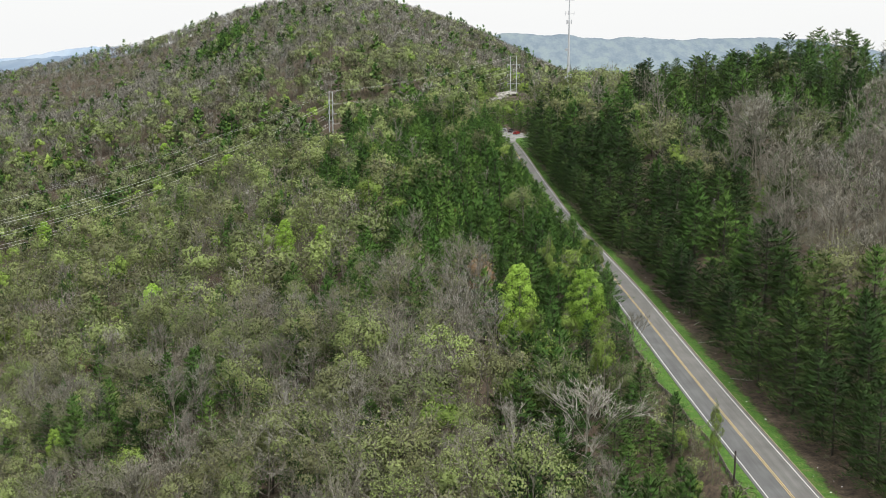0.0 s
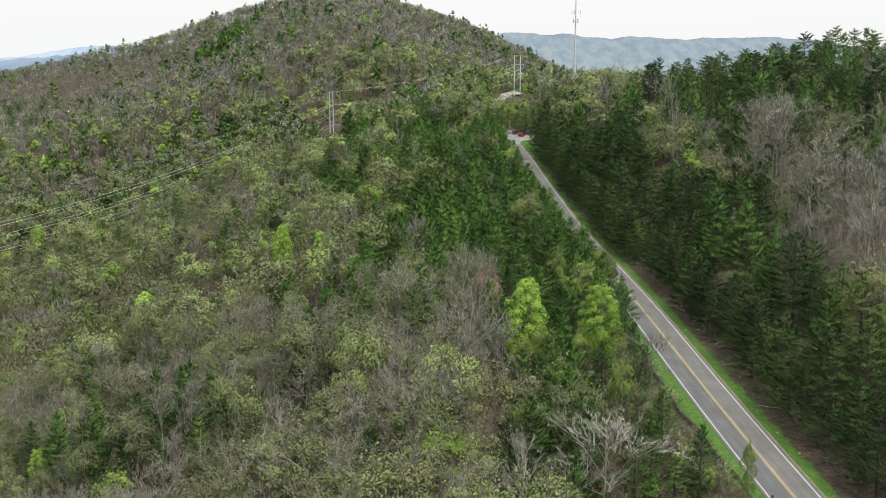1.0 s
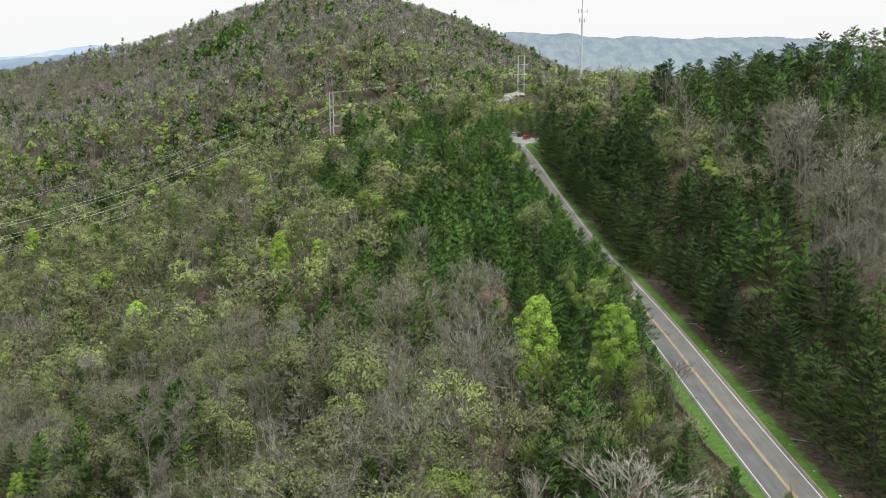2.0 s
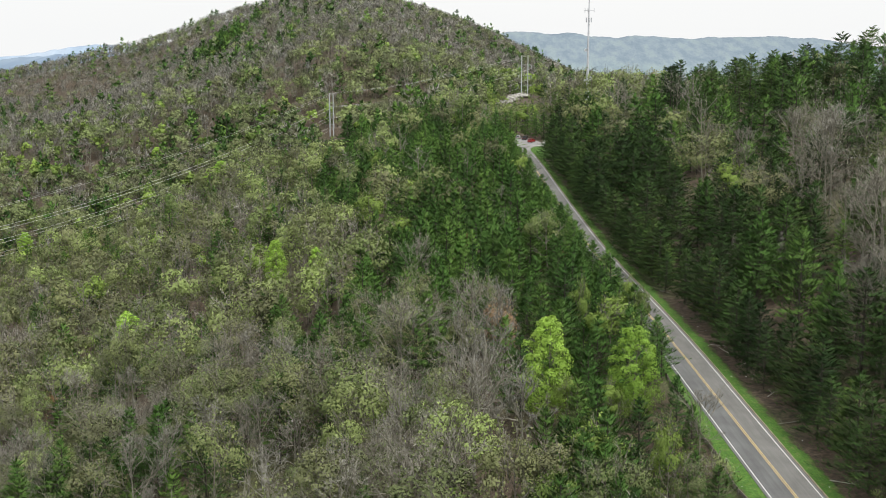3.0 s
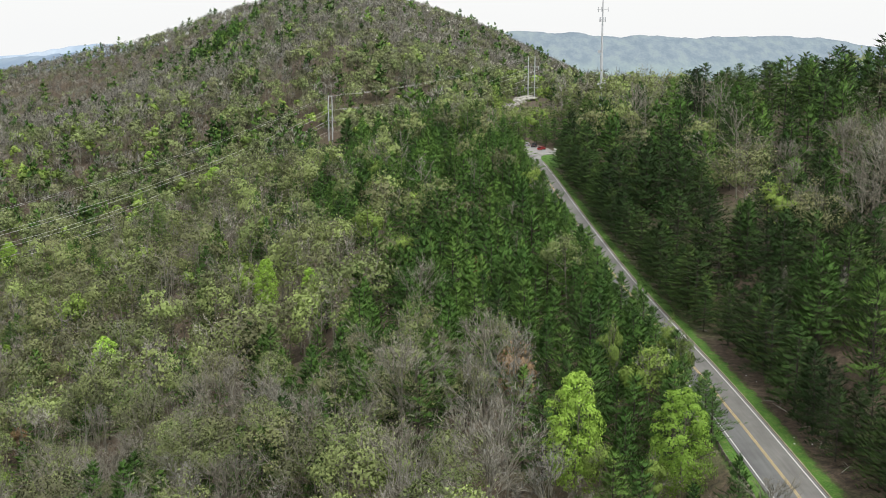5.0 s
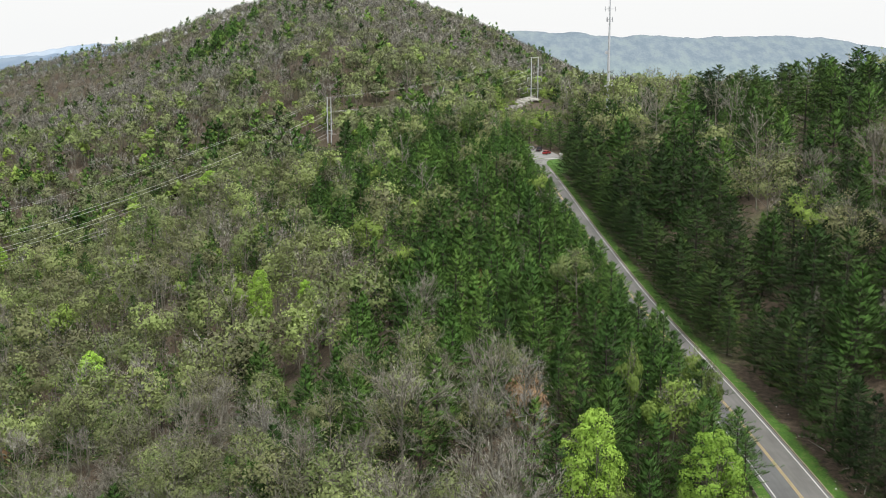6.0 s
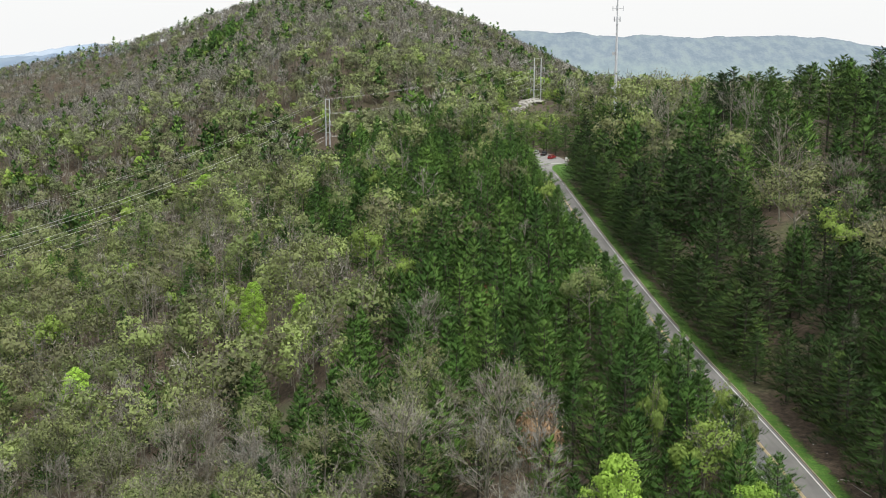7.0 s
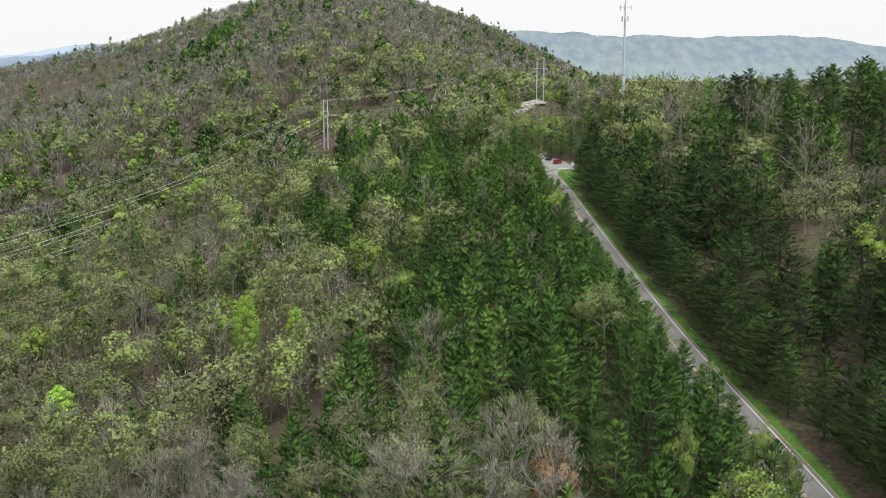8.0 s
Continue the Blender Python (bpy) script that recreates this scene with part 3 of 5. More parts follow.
def full_tree(seed, h=14.0, radius=3.3, lod=0, leaves=8500, size=0.225, clumps=56, low=0.16):
    """A tree in full leaf: an egg-shaped crown heaped up of many rounded tufts of small leaves."""
    r = np.random.RandomState(seed)
    wood, _, _ = broadleaf(seed, h, radius * 0.9, 1, 0, 0, 0, 0.08, low=low, rise=0.5)
    t = (np.arange(clumps) + r.uniform(0, 1, clumps)) / clumps
    az = np.arange(clumps) * 2.4 + r.uniform(-0.4, 0.4, clumps)
    prof = np.clip(np.sin(np.pi * np.clip(0.16 + 0.80 * t, 0, 1)) ** 0.65, 0.08, 1) * (1.08 - 0.20 * t)
    out = radius * prof * r.uniform(0.55, 0.95, clumps)
    c = np.column_stack([np.cos(az) * out, np.sin(az) * out, h * (low + 0.05 + (0.97 - low) * t)])
    rad = radius * (0.40 - 0.16 * t) * r.uniform(0.8, 1.2, clumps)
    k = r.randint(0, clumps, leaves)
    d = unit(r.normal(size=(leaves, 3)) + np.array([0, 0, 0.35]) + 0.5 * unit(c[k] - np.array([0, 0, h * 0.45])))
    p = c[k] + d * (rad[k] * r.uniform(0.6, 1.05, leaves))[:, None] * np.array([1, 1, 0.8])
    return wood, leaf_tris(r, p, size, d * 0.8 + 0.6 * unit(p - np.array([0, 0, h * 0.4])), 0.42)


def pine_tree(seed, h=13.0, width=0.23, lod=0, low=0.07, dense=1.0, droop=0.12, ragged=0.25, taper=0.85, rise=20.0, upward=0.3):
    """A pine or hemlock: whorls of branches, each a feathered frond of narrow needle sprays, with dark gaps between the whorls."""
    r = np.random.RandomState(seed)
    nb, nt = ((100, 26), (60, 16), (28, 8), (20, 6))[lod]
    nb = int(nb * dense)
    tw, tl = ((0.115, 0.66), (0.23, 0.85), (0.85, 1.35), (1.15, 1.7))[lod]
    bend = r.normal(0, 0.14, 2)
    trunk = [(0, 0, -0.5), (bend[0] * 0.4, bend[1] * 0.4, h * 0.5), (bend[0], bend[1], h * 0.98)]
    wood = [tube(trunk, [0.014 * h, 0.009 * h, 0.02], (6, 4, 3, 3)[lod])]
    foot, out, face = [], [], []
    skew, wave = r.uniform(0, math.tau), r.uniform(0, math.tau)
    for i in range(nb):
        t = low + (0.985 - low) * abs((i + r.uniform(-2.2, 2.2) + 0.5) / nb) ** 0.95
        t = min(t, 0.985)
        az = i * 2.4 + r.uniform(-0.6, 0.6)
        prof = min(1.0, (t - low) * 3.0 + 0.6) * (1 - t) ** taper * 1.3 + 0.035
        ln = width * h * prof * r.uniform(1 - ragged, 1 + ragged) * (1 + 0.18 * math.cos(az - skew)) * (1 + 0.16 * math.sin(t * 17 + wave))
        up = math.radians(r.uniform(rise - 18, rise) + 45 * max(0, t - 0.6))
        d = np.array([math.cos(az) * math.cos(up), math.sin(az) * math.cos(up), math.sin(up)])
        base = np.array([bend[0] * t, bend[1] * t, t * h])
        k = max(3, int(nt * (0.45 + 0.75 * prof)))
        s = np.linspace(0.22, 1.0, k) + r.normal(0, 0.04, k)
        side = np.array([-math.sin(az), math.cos(az), 0])
        turn = np.where(np.arange(k) % 2 == 0, 1.0, -1.0)
        off = turn * (1.12 - s) * r.uniform(0.05, 0.45, k)
        p = base + d * (ln * s)[:, None] + side * (off * ln)[:, None] + np.array([0, 0, 1.0]) * (-droop * ln * s ** 2 + r.normal(0, 0.07, k))[:, None]
        foot.append(p)
        face.append(unit(np.array([d[0], d[1], 0]) * (0.4 + 0.6 * s)[:, None] + side * (off * 0.9)[:, None] + np.array([0, 0, 0.55])))
        out.append(unit(d[None] * 0.9 + side[None] * (turn * 0.75 + r.normal(0, 0.25, k))[:, None] + r.normal(0, 0.22, (k, 3)) + np.array([0, 0, upward]) * (0.5 + s)[:, None]))
        if lod < 2 and ln > 0.7:
            wood.append(slivers(r, base[None], (base + d * ln * 0.85 - np.array([0, 0, droop * ln * 0.8]))[None], 0.10))
    foot, out = np.concatenate(foot), np.concatenate(out)
    n = len(foot)
    ll = (tl * r.uniform(0.6, 1.25, n))[:, None]
    face = np.concatenate(face)
    wide = unit(np.cross(out, face + r.normal(0, 0.35, (n, 3)))) * (0.5 * tw * r.uniform(0.7, 1.3, n))[:, None]
    v = np.stack([foot - out * ll * 0.3 + wide, foot + out * ll * 0.7, foot - out * ll * 0.3 - wide], 1).reshape(-1, 3)
    return joined(wood), turned(v, np.repeat(unit(face + r.normal(0, 0.20, (n, 3))), 3, 0))


# each kind: builder of a variant, height of the model, materials of wood and crown, names and words for the thing
KINDS = {
    "pine": (lambda s, q: pine_tree(s, 14.0, 0.25 + 0.03 * (s % 3), q, ragged=0.24 + 0.06 * (s % 3), rise=34.0, taper=0.78, upward=0.55), 14.0, M_PINEBARK, M_PINE, 6),
    "hemlock": (lambda s, q: pine_tree(s, 14.0, 0.28 + 0.04 * (s % 3), q, low=0.05, dense=1.1, droop=0.16, ragged=0.34, taper=0.68, rise=28.0, upward=0.4), 14.0, M_PINEBARK, M_HEMLOCK, 6),
    "tall_pine": (lambda s, q: pine_tree(s, 17.0, 0.205, q, low=0.38, dense=0.8, ragged=0.5, droop=0.08, taper=0.45, rise=20.0, upward=0.35), 17.0, M_PINEBARK, M_HEMLOCK, 4),
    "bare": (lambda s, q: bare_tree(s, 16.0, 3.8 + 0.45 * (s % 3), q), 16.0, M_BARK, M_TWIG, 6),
    "bud": (lambda s, q: leafy_tree(s, 15.0, 3.7 + 0.45 * (s % 3), q, 2700, 0.25), 15.0, M_BARK, M_BUD, 6),
    "lime": (lambda s, q: leafy_tree(s, 14.0, 3.3, q, 3200, 0.27, lump=0.45), 14.0, M_BARK, M_LIME, 4),
    "spreading": (lambda s, q: bare_tree(s, 14.0, 4.8, q, 0.16, 0.42, 1.5), 14.0, M_PALEBARK, M_TWIG, 3),
    "shrub": (lambda s, q: leafy_tree(s, 4.0, 1.7, 1, 1300, 0.11, low=0.1, lump=0.15), 4.0, M_BARK, M_BUD, 3),
    "fresh": (lambda s, q: full_tree(s, 14.0, 3.5, q), 14.0, M_BARK, M_FRESH, 3),
}
SPRAYS = {"bud": M_BUD_HAZED, "bare": M_TWIG_HAZED}          # for distant woods: see-through sprays with haze mixed into the colour
WORDS = {
    "pine": ("pine_tree", "dense dark green pine with feathery branches", "pines beside the road"),
    "hemlock": ("hemlock_tree", "dark green hemlock with drooping layered sprays to the ground", "hemlocks above the road"),
    "tall_pine": ("tall_pine_tree", "tall dark pine with a bare lower trunk", "tall pines on the knoll"),
    "bare": ("bare_tree", "leafless grey-brown tree with fine twigs", "leafless trees on the slope"),
    "bud": ("budding_tree", "broadleaved tree with sparse yellow-green spring buds", "budding trees on the slope"),
    "lime": ("young_leaf_tree", "broadleaved tree in light green young leaves", "light green trees"),
    "spreading": ("spreading_tree", "large leafless tree with pale spreading branches", "spreading leafless trees"),
    "shrub": ("shrub", "low roadside shrub with pale green buds", "shrubs beside the road"),
    "fresh": ("fresh_leaf_tree", "bright green tree in full fresh spring leaf", "bright green trees"),
}
_cache = {}


def variant(kind, seed, lod):
    if (kind, seed, lod) not in _cache:
        _cache[kind, seed, lod] = KINDS[kind][0](seed * 7 + 11, lod)
    return _cache[kind, seed, lod]


_proto, PLANTED = {}, {}


def plant(kind, seed, x, y, height, turn, label="", crown=None, wood=None, squash=1.0, sink=0.15, name="", group=""):
    """One tree as a thing of its own: an empty at its foot, a trunk with its limbs, and a crown."""
    if kind == "pine" and not name and height < 13.0:
        name, label, group = "young_pine_tree", "young green pine with feathery branches to the ground", "young pines"
    key = (kind, seed, crown, wood, label, name)
    if key not in _proto:
        (wv, wf, wk), (cv, cf, ck) = variant(kind, seed, 0)
        nm, lab, grp = WORDS[kind]
        e = tagged(new(name or nm), label or lab, "tree", group or grp)
        part("trunk", mesh_from("trunk", wv, wf, [wood or KINDS[kind][2]], normals=wk), e)
        part("crown", mesh_from("crown", cv, cf, [crown or KINDS[kind][3]], normals=ck), e)
        _proto[key] = [e, False]
    s = height / KINDS[kind][1]
    m = pose(x, y, float(land(x, y)) - sink, 0, 0, turn)
    p = _proto[key]
    PLANTED[kind] = PLANTED.get(kind, 0) + 1
    ob = p[0] if not p[1] else copy_thing(p[0], m)
    p[1] = True
    ob.matrix_basis = m @ Matrix.Diagonal((s * squash, s * squash, s, 1))
    return ob


def woods(name, kind, trees, lod, label, seed):
    """Many trees joined into one object. trees: rows of x, y, height."""
    r = np.random.RandomState(seed)
    count = KINDS[kind][4]
    pick = r.randint(0, count, len(trees))
    V, F, N, Mi, T, k = [], [], [], [], [], 0
    for s in range(count):
        rows = trees[pick == s]
        if not len(rows):
            continue
        (wv, wf, wk), (cv, cf, ck) = variant(kind, s, lod)
        v, w = np.concatenate([wv, cv]), np.concatenate([wk, ck])
        f = np.concatenate([wf, cf + len(wv)])
        mi = np.concatenate([np.zeros(len(wf), int), np.ones(len(cf), int)])
        a, n = r.uniform(0, math.tau, len(rows)), len(rows)
        sz = rows[:, 2] / KINDS[kind][1]
        sw = sz * r.uniform(0.85, 1.2, n)
        ca, sa = np.cos(a) * sw, np.sin(a) * sw
        P = np.empty((n, len(v), 3), np.float32)
        P[:, :, 0] = rows[:, 0, None] + ca[:, None] * v[None, :, 0] - sa[:, None] * v[None, :, 1]
        P[:, :, 1] = rows[:, 1, None] + sa[:, None] * v[None, :, 0] + ca[:, None] * v[None, :, 1]
        P[:, :, 2] = (land(rows[:, 0], rows[:, 1]) - 0.2)[:, None] + sz[:, None] * v[None, :, 2]
        V.append(P.reshape(-1, 3))
        c1, s1 = np.cos(a)[:, None], np.sin(a)[:, None]
        N.append(np.stack([c1 * w[:, 0] - s1 * w[:, 1], s1 * w[:, 0] + c1 * w[:, 1], np.broadcast_to(w[:, 2], (n, len(w)))], -1).reshape(-1, 3))
        F.append((f[None] + (np.arange(n) * len(v))[:, None, None] + k).reshape(-1, 3))
        Mi.append(np.tile(mi, n))
        T.append(np.repeat(r.uniform(0, 1, n), len(v)))
        k += n * len(v)
    if not V:
        return None
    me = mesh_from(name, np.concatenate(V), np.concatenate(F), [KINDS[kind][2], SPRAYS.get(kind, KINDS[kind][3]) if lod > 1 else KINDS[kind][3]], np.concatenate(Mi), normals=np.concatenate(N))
    me.attributes.new("tree", "FLOAT", "POINT").data.foreach_set("value", np.concatenate(T).astype(np.float32))
    return tagged(new(name, me), label, "woods", kind="stuff")


# ---- which tree stands where ----
def blob(x, y, cx, cy, rx, ry, turn=0.0):
    """1 inside an oval stretch of the plan, falling to 0 at its rim."""
    a = radians(turn)
    dx, dy = x - cx, y - cy
    p, q = (dx * math.cos(a) + dy * math.sin(a)) / rx, (-dx * math.sin(a) + dy * math.cos(a)) / ry
    return np.clip(1.6 - 1.6 * np.hypot(p, q), 0, 1)


def mixture(x, y):
    """Shares of pine, tall pine, bare, budding, light green and bright trees at a place."""
    u = x - road_x(y)
    n1, n2, n3 = wave_noise(x, y, 21, 45), wave_noise(x, y, 22, 60), wave_noise(x, y, 23, 28)
    pine = np.full(x.shape, 0.13) + 1.1 * np.clip(n1 - 0.55, 0, 1)
    tall = np.zeros(x.shape)
    bare = 0.44 + 0.30 * np.clip(n2, -1, 1)
    bud = 0.52 - 0.28 * np.clip(n2, -1, 1)
    lime = 0.04 + 0.09 * np.clip(n3, 0, 1)
    fresh = np.full(x.shape, 0.0)
    # pines below the road, from the bare knoll on to the spur
    a = np.maximum(blob(x, y, 8, 385, 42, 125, -2), blob(x, y, 22, 305, 22, 90))
    a = np.maximum(a, blob(x, y, -10, 560, 60, 110, 8))
    a = np.maximum(a, blob(x, y, 25, 185, 18, 85))
    a = np.maximum(a, blob(x, y, -22, 335, 22, 40))
    a = np.maximum(a, blob(x, y, 23, 262, 20, 50))
    a = np.maximum(a, 0.9 * blob(x, y, -22, 640, 52, 90, 10))
    a = np.maximum(a, 0.35 * blob(x, y, -50, 600, 60, 80))
    pine, bare, bud = pine + 2.6 * a, bare * (1 - 0.8 * a), bud * (1 - 0.85 * a)
    # pines above the road
    b = np.where((u > 0) & (y < 600), np.clip(1.2 - np.abs(u - 14) / (22 + 6 * n1), 0, 1), 0)
    pine, bare, bud, lime = pine + 3.0 * b, bare * (1 - 0.93 * b), bud * (1 - 0.95 * b), lime * (1 - b)
    c = np.where((u > 34) & (y < 600), 1.0, 0)
    bare = bare + 0.35 * c
    pine, tall, bud = pine + 1.2 * c, tall + 0.15 * c + 1.6 * np.where((u > 56) & (y > 300), c, 0), bud * (1 - 0.55 * c) * np.where((u > 0) & (y < 330), 0.25, 1.0)
    e = np.maximum(0.7 * blob(x, y, 80, 236, 22, 50), 0.5 * np.clip(1.3 * wave_noise(x, y, 33, 34) - 0.1, 0, 1) * np.where((u > 26) & (y < 560), 1, 0))
    bare, pine, tall, bud = bare + 1.5 * e, pine * (1 - 0.72 * e), tall * (1 - 0.6 * e), bud + 0.6 * e
    # lighter mixed wood on the saddle beyond the lot
    k = np.where((y > 600) & (y < 900) & (x > -5), 1.0, 0)
    pine, bare, bud, lime = pine * (1 - 0.8 * k) + 0.10 * k, bare * (1 - 0.25 * k), bud + 0.35 * k, lime + 0.28 * k
    # leafless wood on the knoll
    d = blob(x, y, -6, 236, 28, 48)
    bare, pine, bud = bare + 0.7 * d, pine * (1 - 0.85 * d), bud * (1 - 0.2 * d)
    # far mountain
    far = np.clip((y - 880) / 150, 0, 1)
    crest = blob(x, y, -247, 1470, 26, 110) + blob(x, y, -250, 1330, 38, 42) + blob(x, y, -284, 1392, 26, 30) + blob(x, y, -179, 1141, 26, 28) + blob(x, y, -133, 1235, 26, 24)
    crest = crest + blob(x, y, -139, 1115, 24, 18) + blob(x, y, 32, 1177, 16, 22) + blob(x, y, 63, 1358, 22, 40) + blob(x, y, 14, 905, 15, 22)
    pine = pine * (1 - 0.8 * far) + 1.5 * np.clip(0.8 + n3, 0, 1.6) * crest + 1.4 * np.clip(blob(x, y, -160, 880, 68, 18, -12) + blob(x, y, -218, 800, 34, 20), 0, 1)
    pine = pine + 2.0 * (blob(x, y, -33, 350, 32, 24) + blob(x, y, -26, 290, 16, 14) + blob(x, y, -112, 345, 14, 14) + blob(x, y, -36, 250, 12, 10) + blob(x, y, -15, 220, 9, 10))
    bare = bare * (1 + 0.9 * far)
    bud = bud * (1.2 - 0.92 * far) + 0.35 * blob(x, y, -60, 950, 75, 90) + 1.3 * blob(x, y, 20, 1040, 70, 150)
    lime = lime + 0.25 * blob(x, y, 30, 960, 60, 70)
    # greener bottom of the valley and the cut under the power line
    v = np.clip((-u - 150) / 90, 0, 1) * np.clip((900 - y) / 120, 0, 1)
    bud, bare, lime = bud + 0.55 * v, bare * (1 - 0.35 * v), lime + 0.10 * v
    p = np.clip(((x + 318) * 239 + (y - 601) * 245) / (239.0 ** 2 + 245.0 ** 2), 0, 1)
    line = np.clip(1.3 - np.hypot(x + 318 - 239 * p, y - 601 - 245 * p) / 45, 0, 1)
    bud, bare, lime = bud + 0.5 * line, bare * (1 - 0.5 * line), lime + 0.30 * line
    hem = np.where((u > 0) & (u < 60) & (y < 640), pine * np.clip(1.15 - u / 60, 0.2, 0.92), 0)
    pine = pine - hem
    lime = lime * (1 - 0.8 * far) + 0.6 * blob(x, y, 25, 1000, 70, 140) + 0.25 * blob(x, y, -330, 1000, 140, 160)
    w = np.stack([np.maximum(q, 0) for q in (pine, hem, tall, bare, bud, lime)], -1)
    return w / w.sum(-1, keepdims=True)


ORDER = ("pine", "hemlock", "tall_pine", "bare", "bud", "lime")
rng = np.random.RandomState(4)


def scatter(y0, y1, step, margin):
    """Jittered rows of trees across what can be seen between two distances."""
    ny = int((y1 - y0) / step)
    out = []
    for j in range(ny):
        y = y0 + (j + 0.5) * step
        lo, hi = -0.385 * max(y, 180) - margin, 0.39 * max(y, 180) + margin
        xs = np.arange(lo, hi, step) + (j % 2) * step * 0.5
        ys = y + (rng.uniform(-0.5, 0.5, len(xs)) + 0.9 * wave_noise(xs, np.full(len(xs), y), 77, 5 * step)) * step
        out.append(np.stack([xs + rng.uniform(-0.5, 0.5, len(xs)) * step, ys], 1))
    return np.concatenate(out)


def clear(p):
    """Leaves the road, its verges, the lot, the rock and what no slope shows free."""
    x, y = p[:, 0], p[:, 1]
    u = x - road_x(y)
    keep = (u < np.where(y < 222, -8.6, -7.6) - 1.0 * np.sin(y * 0.11)) | (u > 9.6 + 0.8 * np.sin(y * 0.07)) | (y > 612)
    keep &= np.hypot((x - 33) / 11, (y - 573) / 33) > 1
    keep &= np.hypot((x - 48) / 11, (y - 866) / 22) > 1
    keep &= np.hypot((x - 37 - 0.2 * (y - 830)) / 6, (y - 830) / 45) > 1
    keep &= np.hypot((x - 37) / 7, (y - 549) / 21) > 1
    keep &= (u < 150) | (y > 950)
    keep &= (u < 140) | (y < 640) | (y > 950)
    keep &= x < 150 + 0.22 * np.clip(y - 1000, 0, 900)
    keep &= y < 1850
    keep &= (x < 0.30 * y) | (y < 700)
    thin = wave_noise(x, y, 61, 26) + 0.6 * wave_noise(x, y, 62, 60)        # hollows and glades in the wood
    keep &= (thin < 1.25) | (u > -4) | (y > 760) | (blob(x, y, 8, 385, 46, 135, -2) > 0)
    return p[keep]


def heights(kind, x, y):
    base = {"pine": 15.5, "hemlock": 15.5, "tall_pine": 17.5, "bare": 19.0, "bud": 18.5, "lime": 15.5, "fresh": 14.0}[kind]
    h = base * rng.uniform(0.68, 1.28, len(x))
    u = x - road_x(y)
    if kind in ("pine", "tall_pine"):
        h = h * (1 + 0.3 * np.clip((y - 620) / 150, 0, 1))
    else:
        h = h * (1 - 0.22 * np.clip((y - 1000) / 200, 0, 1)) * np.where((u > 36) & (y > 360) & (y < 640), 0.78, 1.0)
    h = h * (1 - 0.45 * blob(x, y, 38, 790, 28, 95)) * (1 - 0.45 * blob(x, y, 28, 690, 22, 75))
    for ax, ay, bx, by in ((-318.0, 601.0, -79.5, 846.0), (-79.5, 846.0, 52.5, 893.0)):       # regrowth in the cut under the power line
        p = np.clip(((x - ax) * (bx - ax) + (y - ay) * (by - ay)) / ((bx - ax) ** 2 + (by - ay) ** 2), 0, 1)
        h = h * (1 - 0.4 * np.clip(1.6 - np.hypot(x - ax - (bx - ax) * p, y - ay - (by - ay) * p) / 16, 0, 1))
    low_wood = (y > 604) & (y < 850) & (np.abs(x - 30 - 0.07 * (y - 614)) < 17)              # scrub below the rock
    h = np.where(low_wood, np.clip(97.0 - (y - 24) * 0.0519 - land(x, y), 3.5, h), h)
    low_wood = (y > 640) & (y < 850) & (np.abs(x + 0.0967 * (y - 24)) < 8)                  # and on the spur below the pylon
    h = np.where(low_wood, np.clip(98.5 - (y - 24) * 0.084 - land(x, y), 3.5, h), h)
    edge = (u < 0) & (u > -32) & (y < 620)       # the slope's trees below the road end at one level over it
    return np.where(edge, np.clip(road_z(y) + np.where((y > 238) & (u > -17), rng.uniform(8, 12.5, len(x)), rng.uniform(3.0, 9.0, len(x))) - land(x, y), 6, 18), h)


TAKEN = []          # places of the single trees that stand out, kept free of others


def room(p):
    keep = np.ones(len(p), bool)
    for x, y, r in TAKEN:
        keep &= np.hypot(p[:, 0] - x, p[:, 1] - y) > r
    return p[keep]


def forest():
    left = {k: (430 if k == "pine" else 300) - PLANTED.get(k, 0) for k in ORDER}
    for y0, y1, lod in ((-60, 112, 3), (112, 370, 0), (370, 700, 1), (700, 1150, 2), (1150, 1900, 3)):
        for pines, step in ((True, (6.3, 6.6, 6.9, 7.6)[lod]), (False, (8.1, 8.5, 8.5, 8.6)[lod])):
            p = room(clear(scatter(y0, y1, step, 14 if lod else 6)))
            share = mixture(p[:, 0], p[:, 1]).cumsum(1)
            kind_of = (rng.uniform(0, 1, len(p))[:, None] > share).sum(1)
            for ki, kind in enumerate(ORDER):
                if (kind in ("pine", "hemlock")) != pines:
                    continue
                q = p[kind_of == ki]
                if not len(q):
                    continue
                if kind == "hemlock":
                    q = q[rng.uniform(0, 1, len(q)) < 0.70]
                t = np.column_stack([q, heights(kind, q[:, 0], q[:, 1])])
                t = t[np.argsort(t[:, 1])]
                if lod == 0:
                    for row in t[:left[kind]]:
                        plant(kind, rng.randint(0, KINDS[kind][4]), row[0], row[1], row[2], rng.uniform(0, 360), squash=rng.uniform(0.88, 1.15))
                    t = t[left[kind]:]
                if len(t):
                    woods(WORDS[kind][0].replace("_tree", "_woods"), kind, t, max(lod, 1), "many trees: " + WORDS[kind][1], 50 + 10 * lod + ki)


# ---- single trees that stand out ----
def single(kind, seed, x, y, height, squash=1.0, gap=3.5, **words):
    TAKEN.append((x, y, gap))
    return plant(kind, seed, x, y, height, rng.uniform(0, 360), squash=squash, **words)


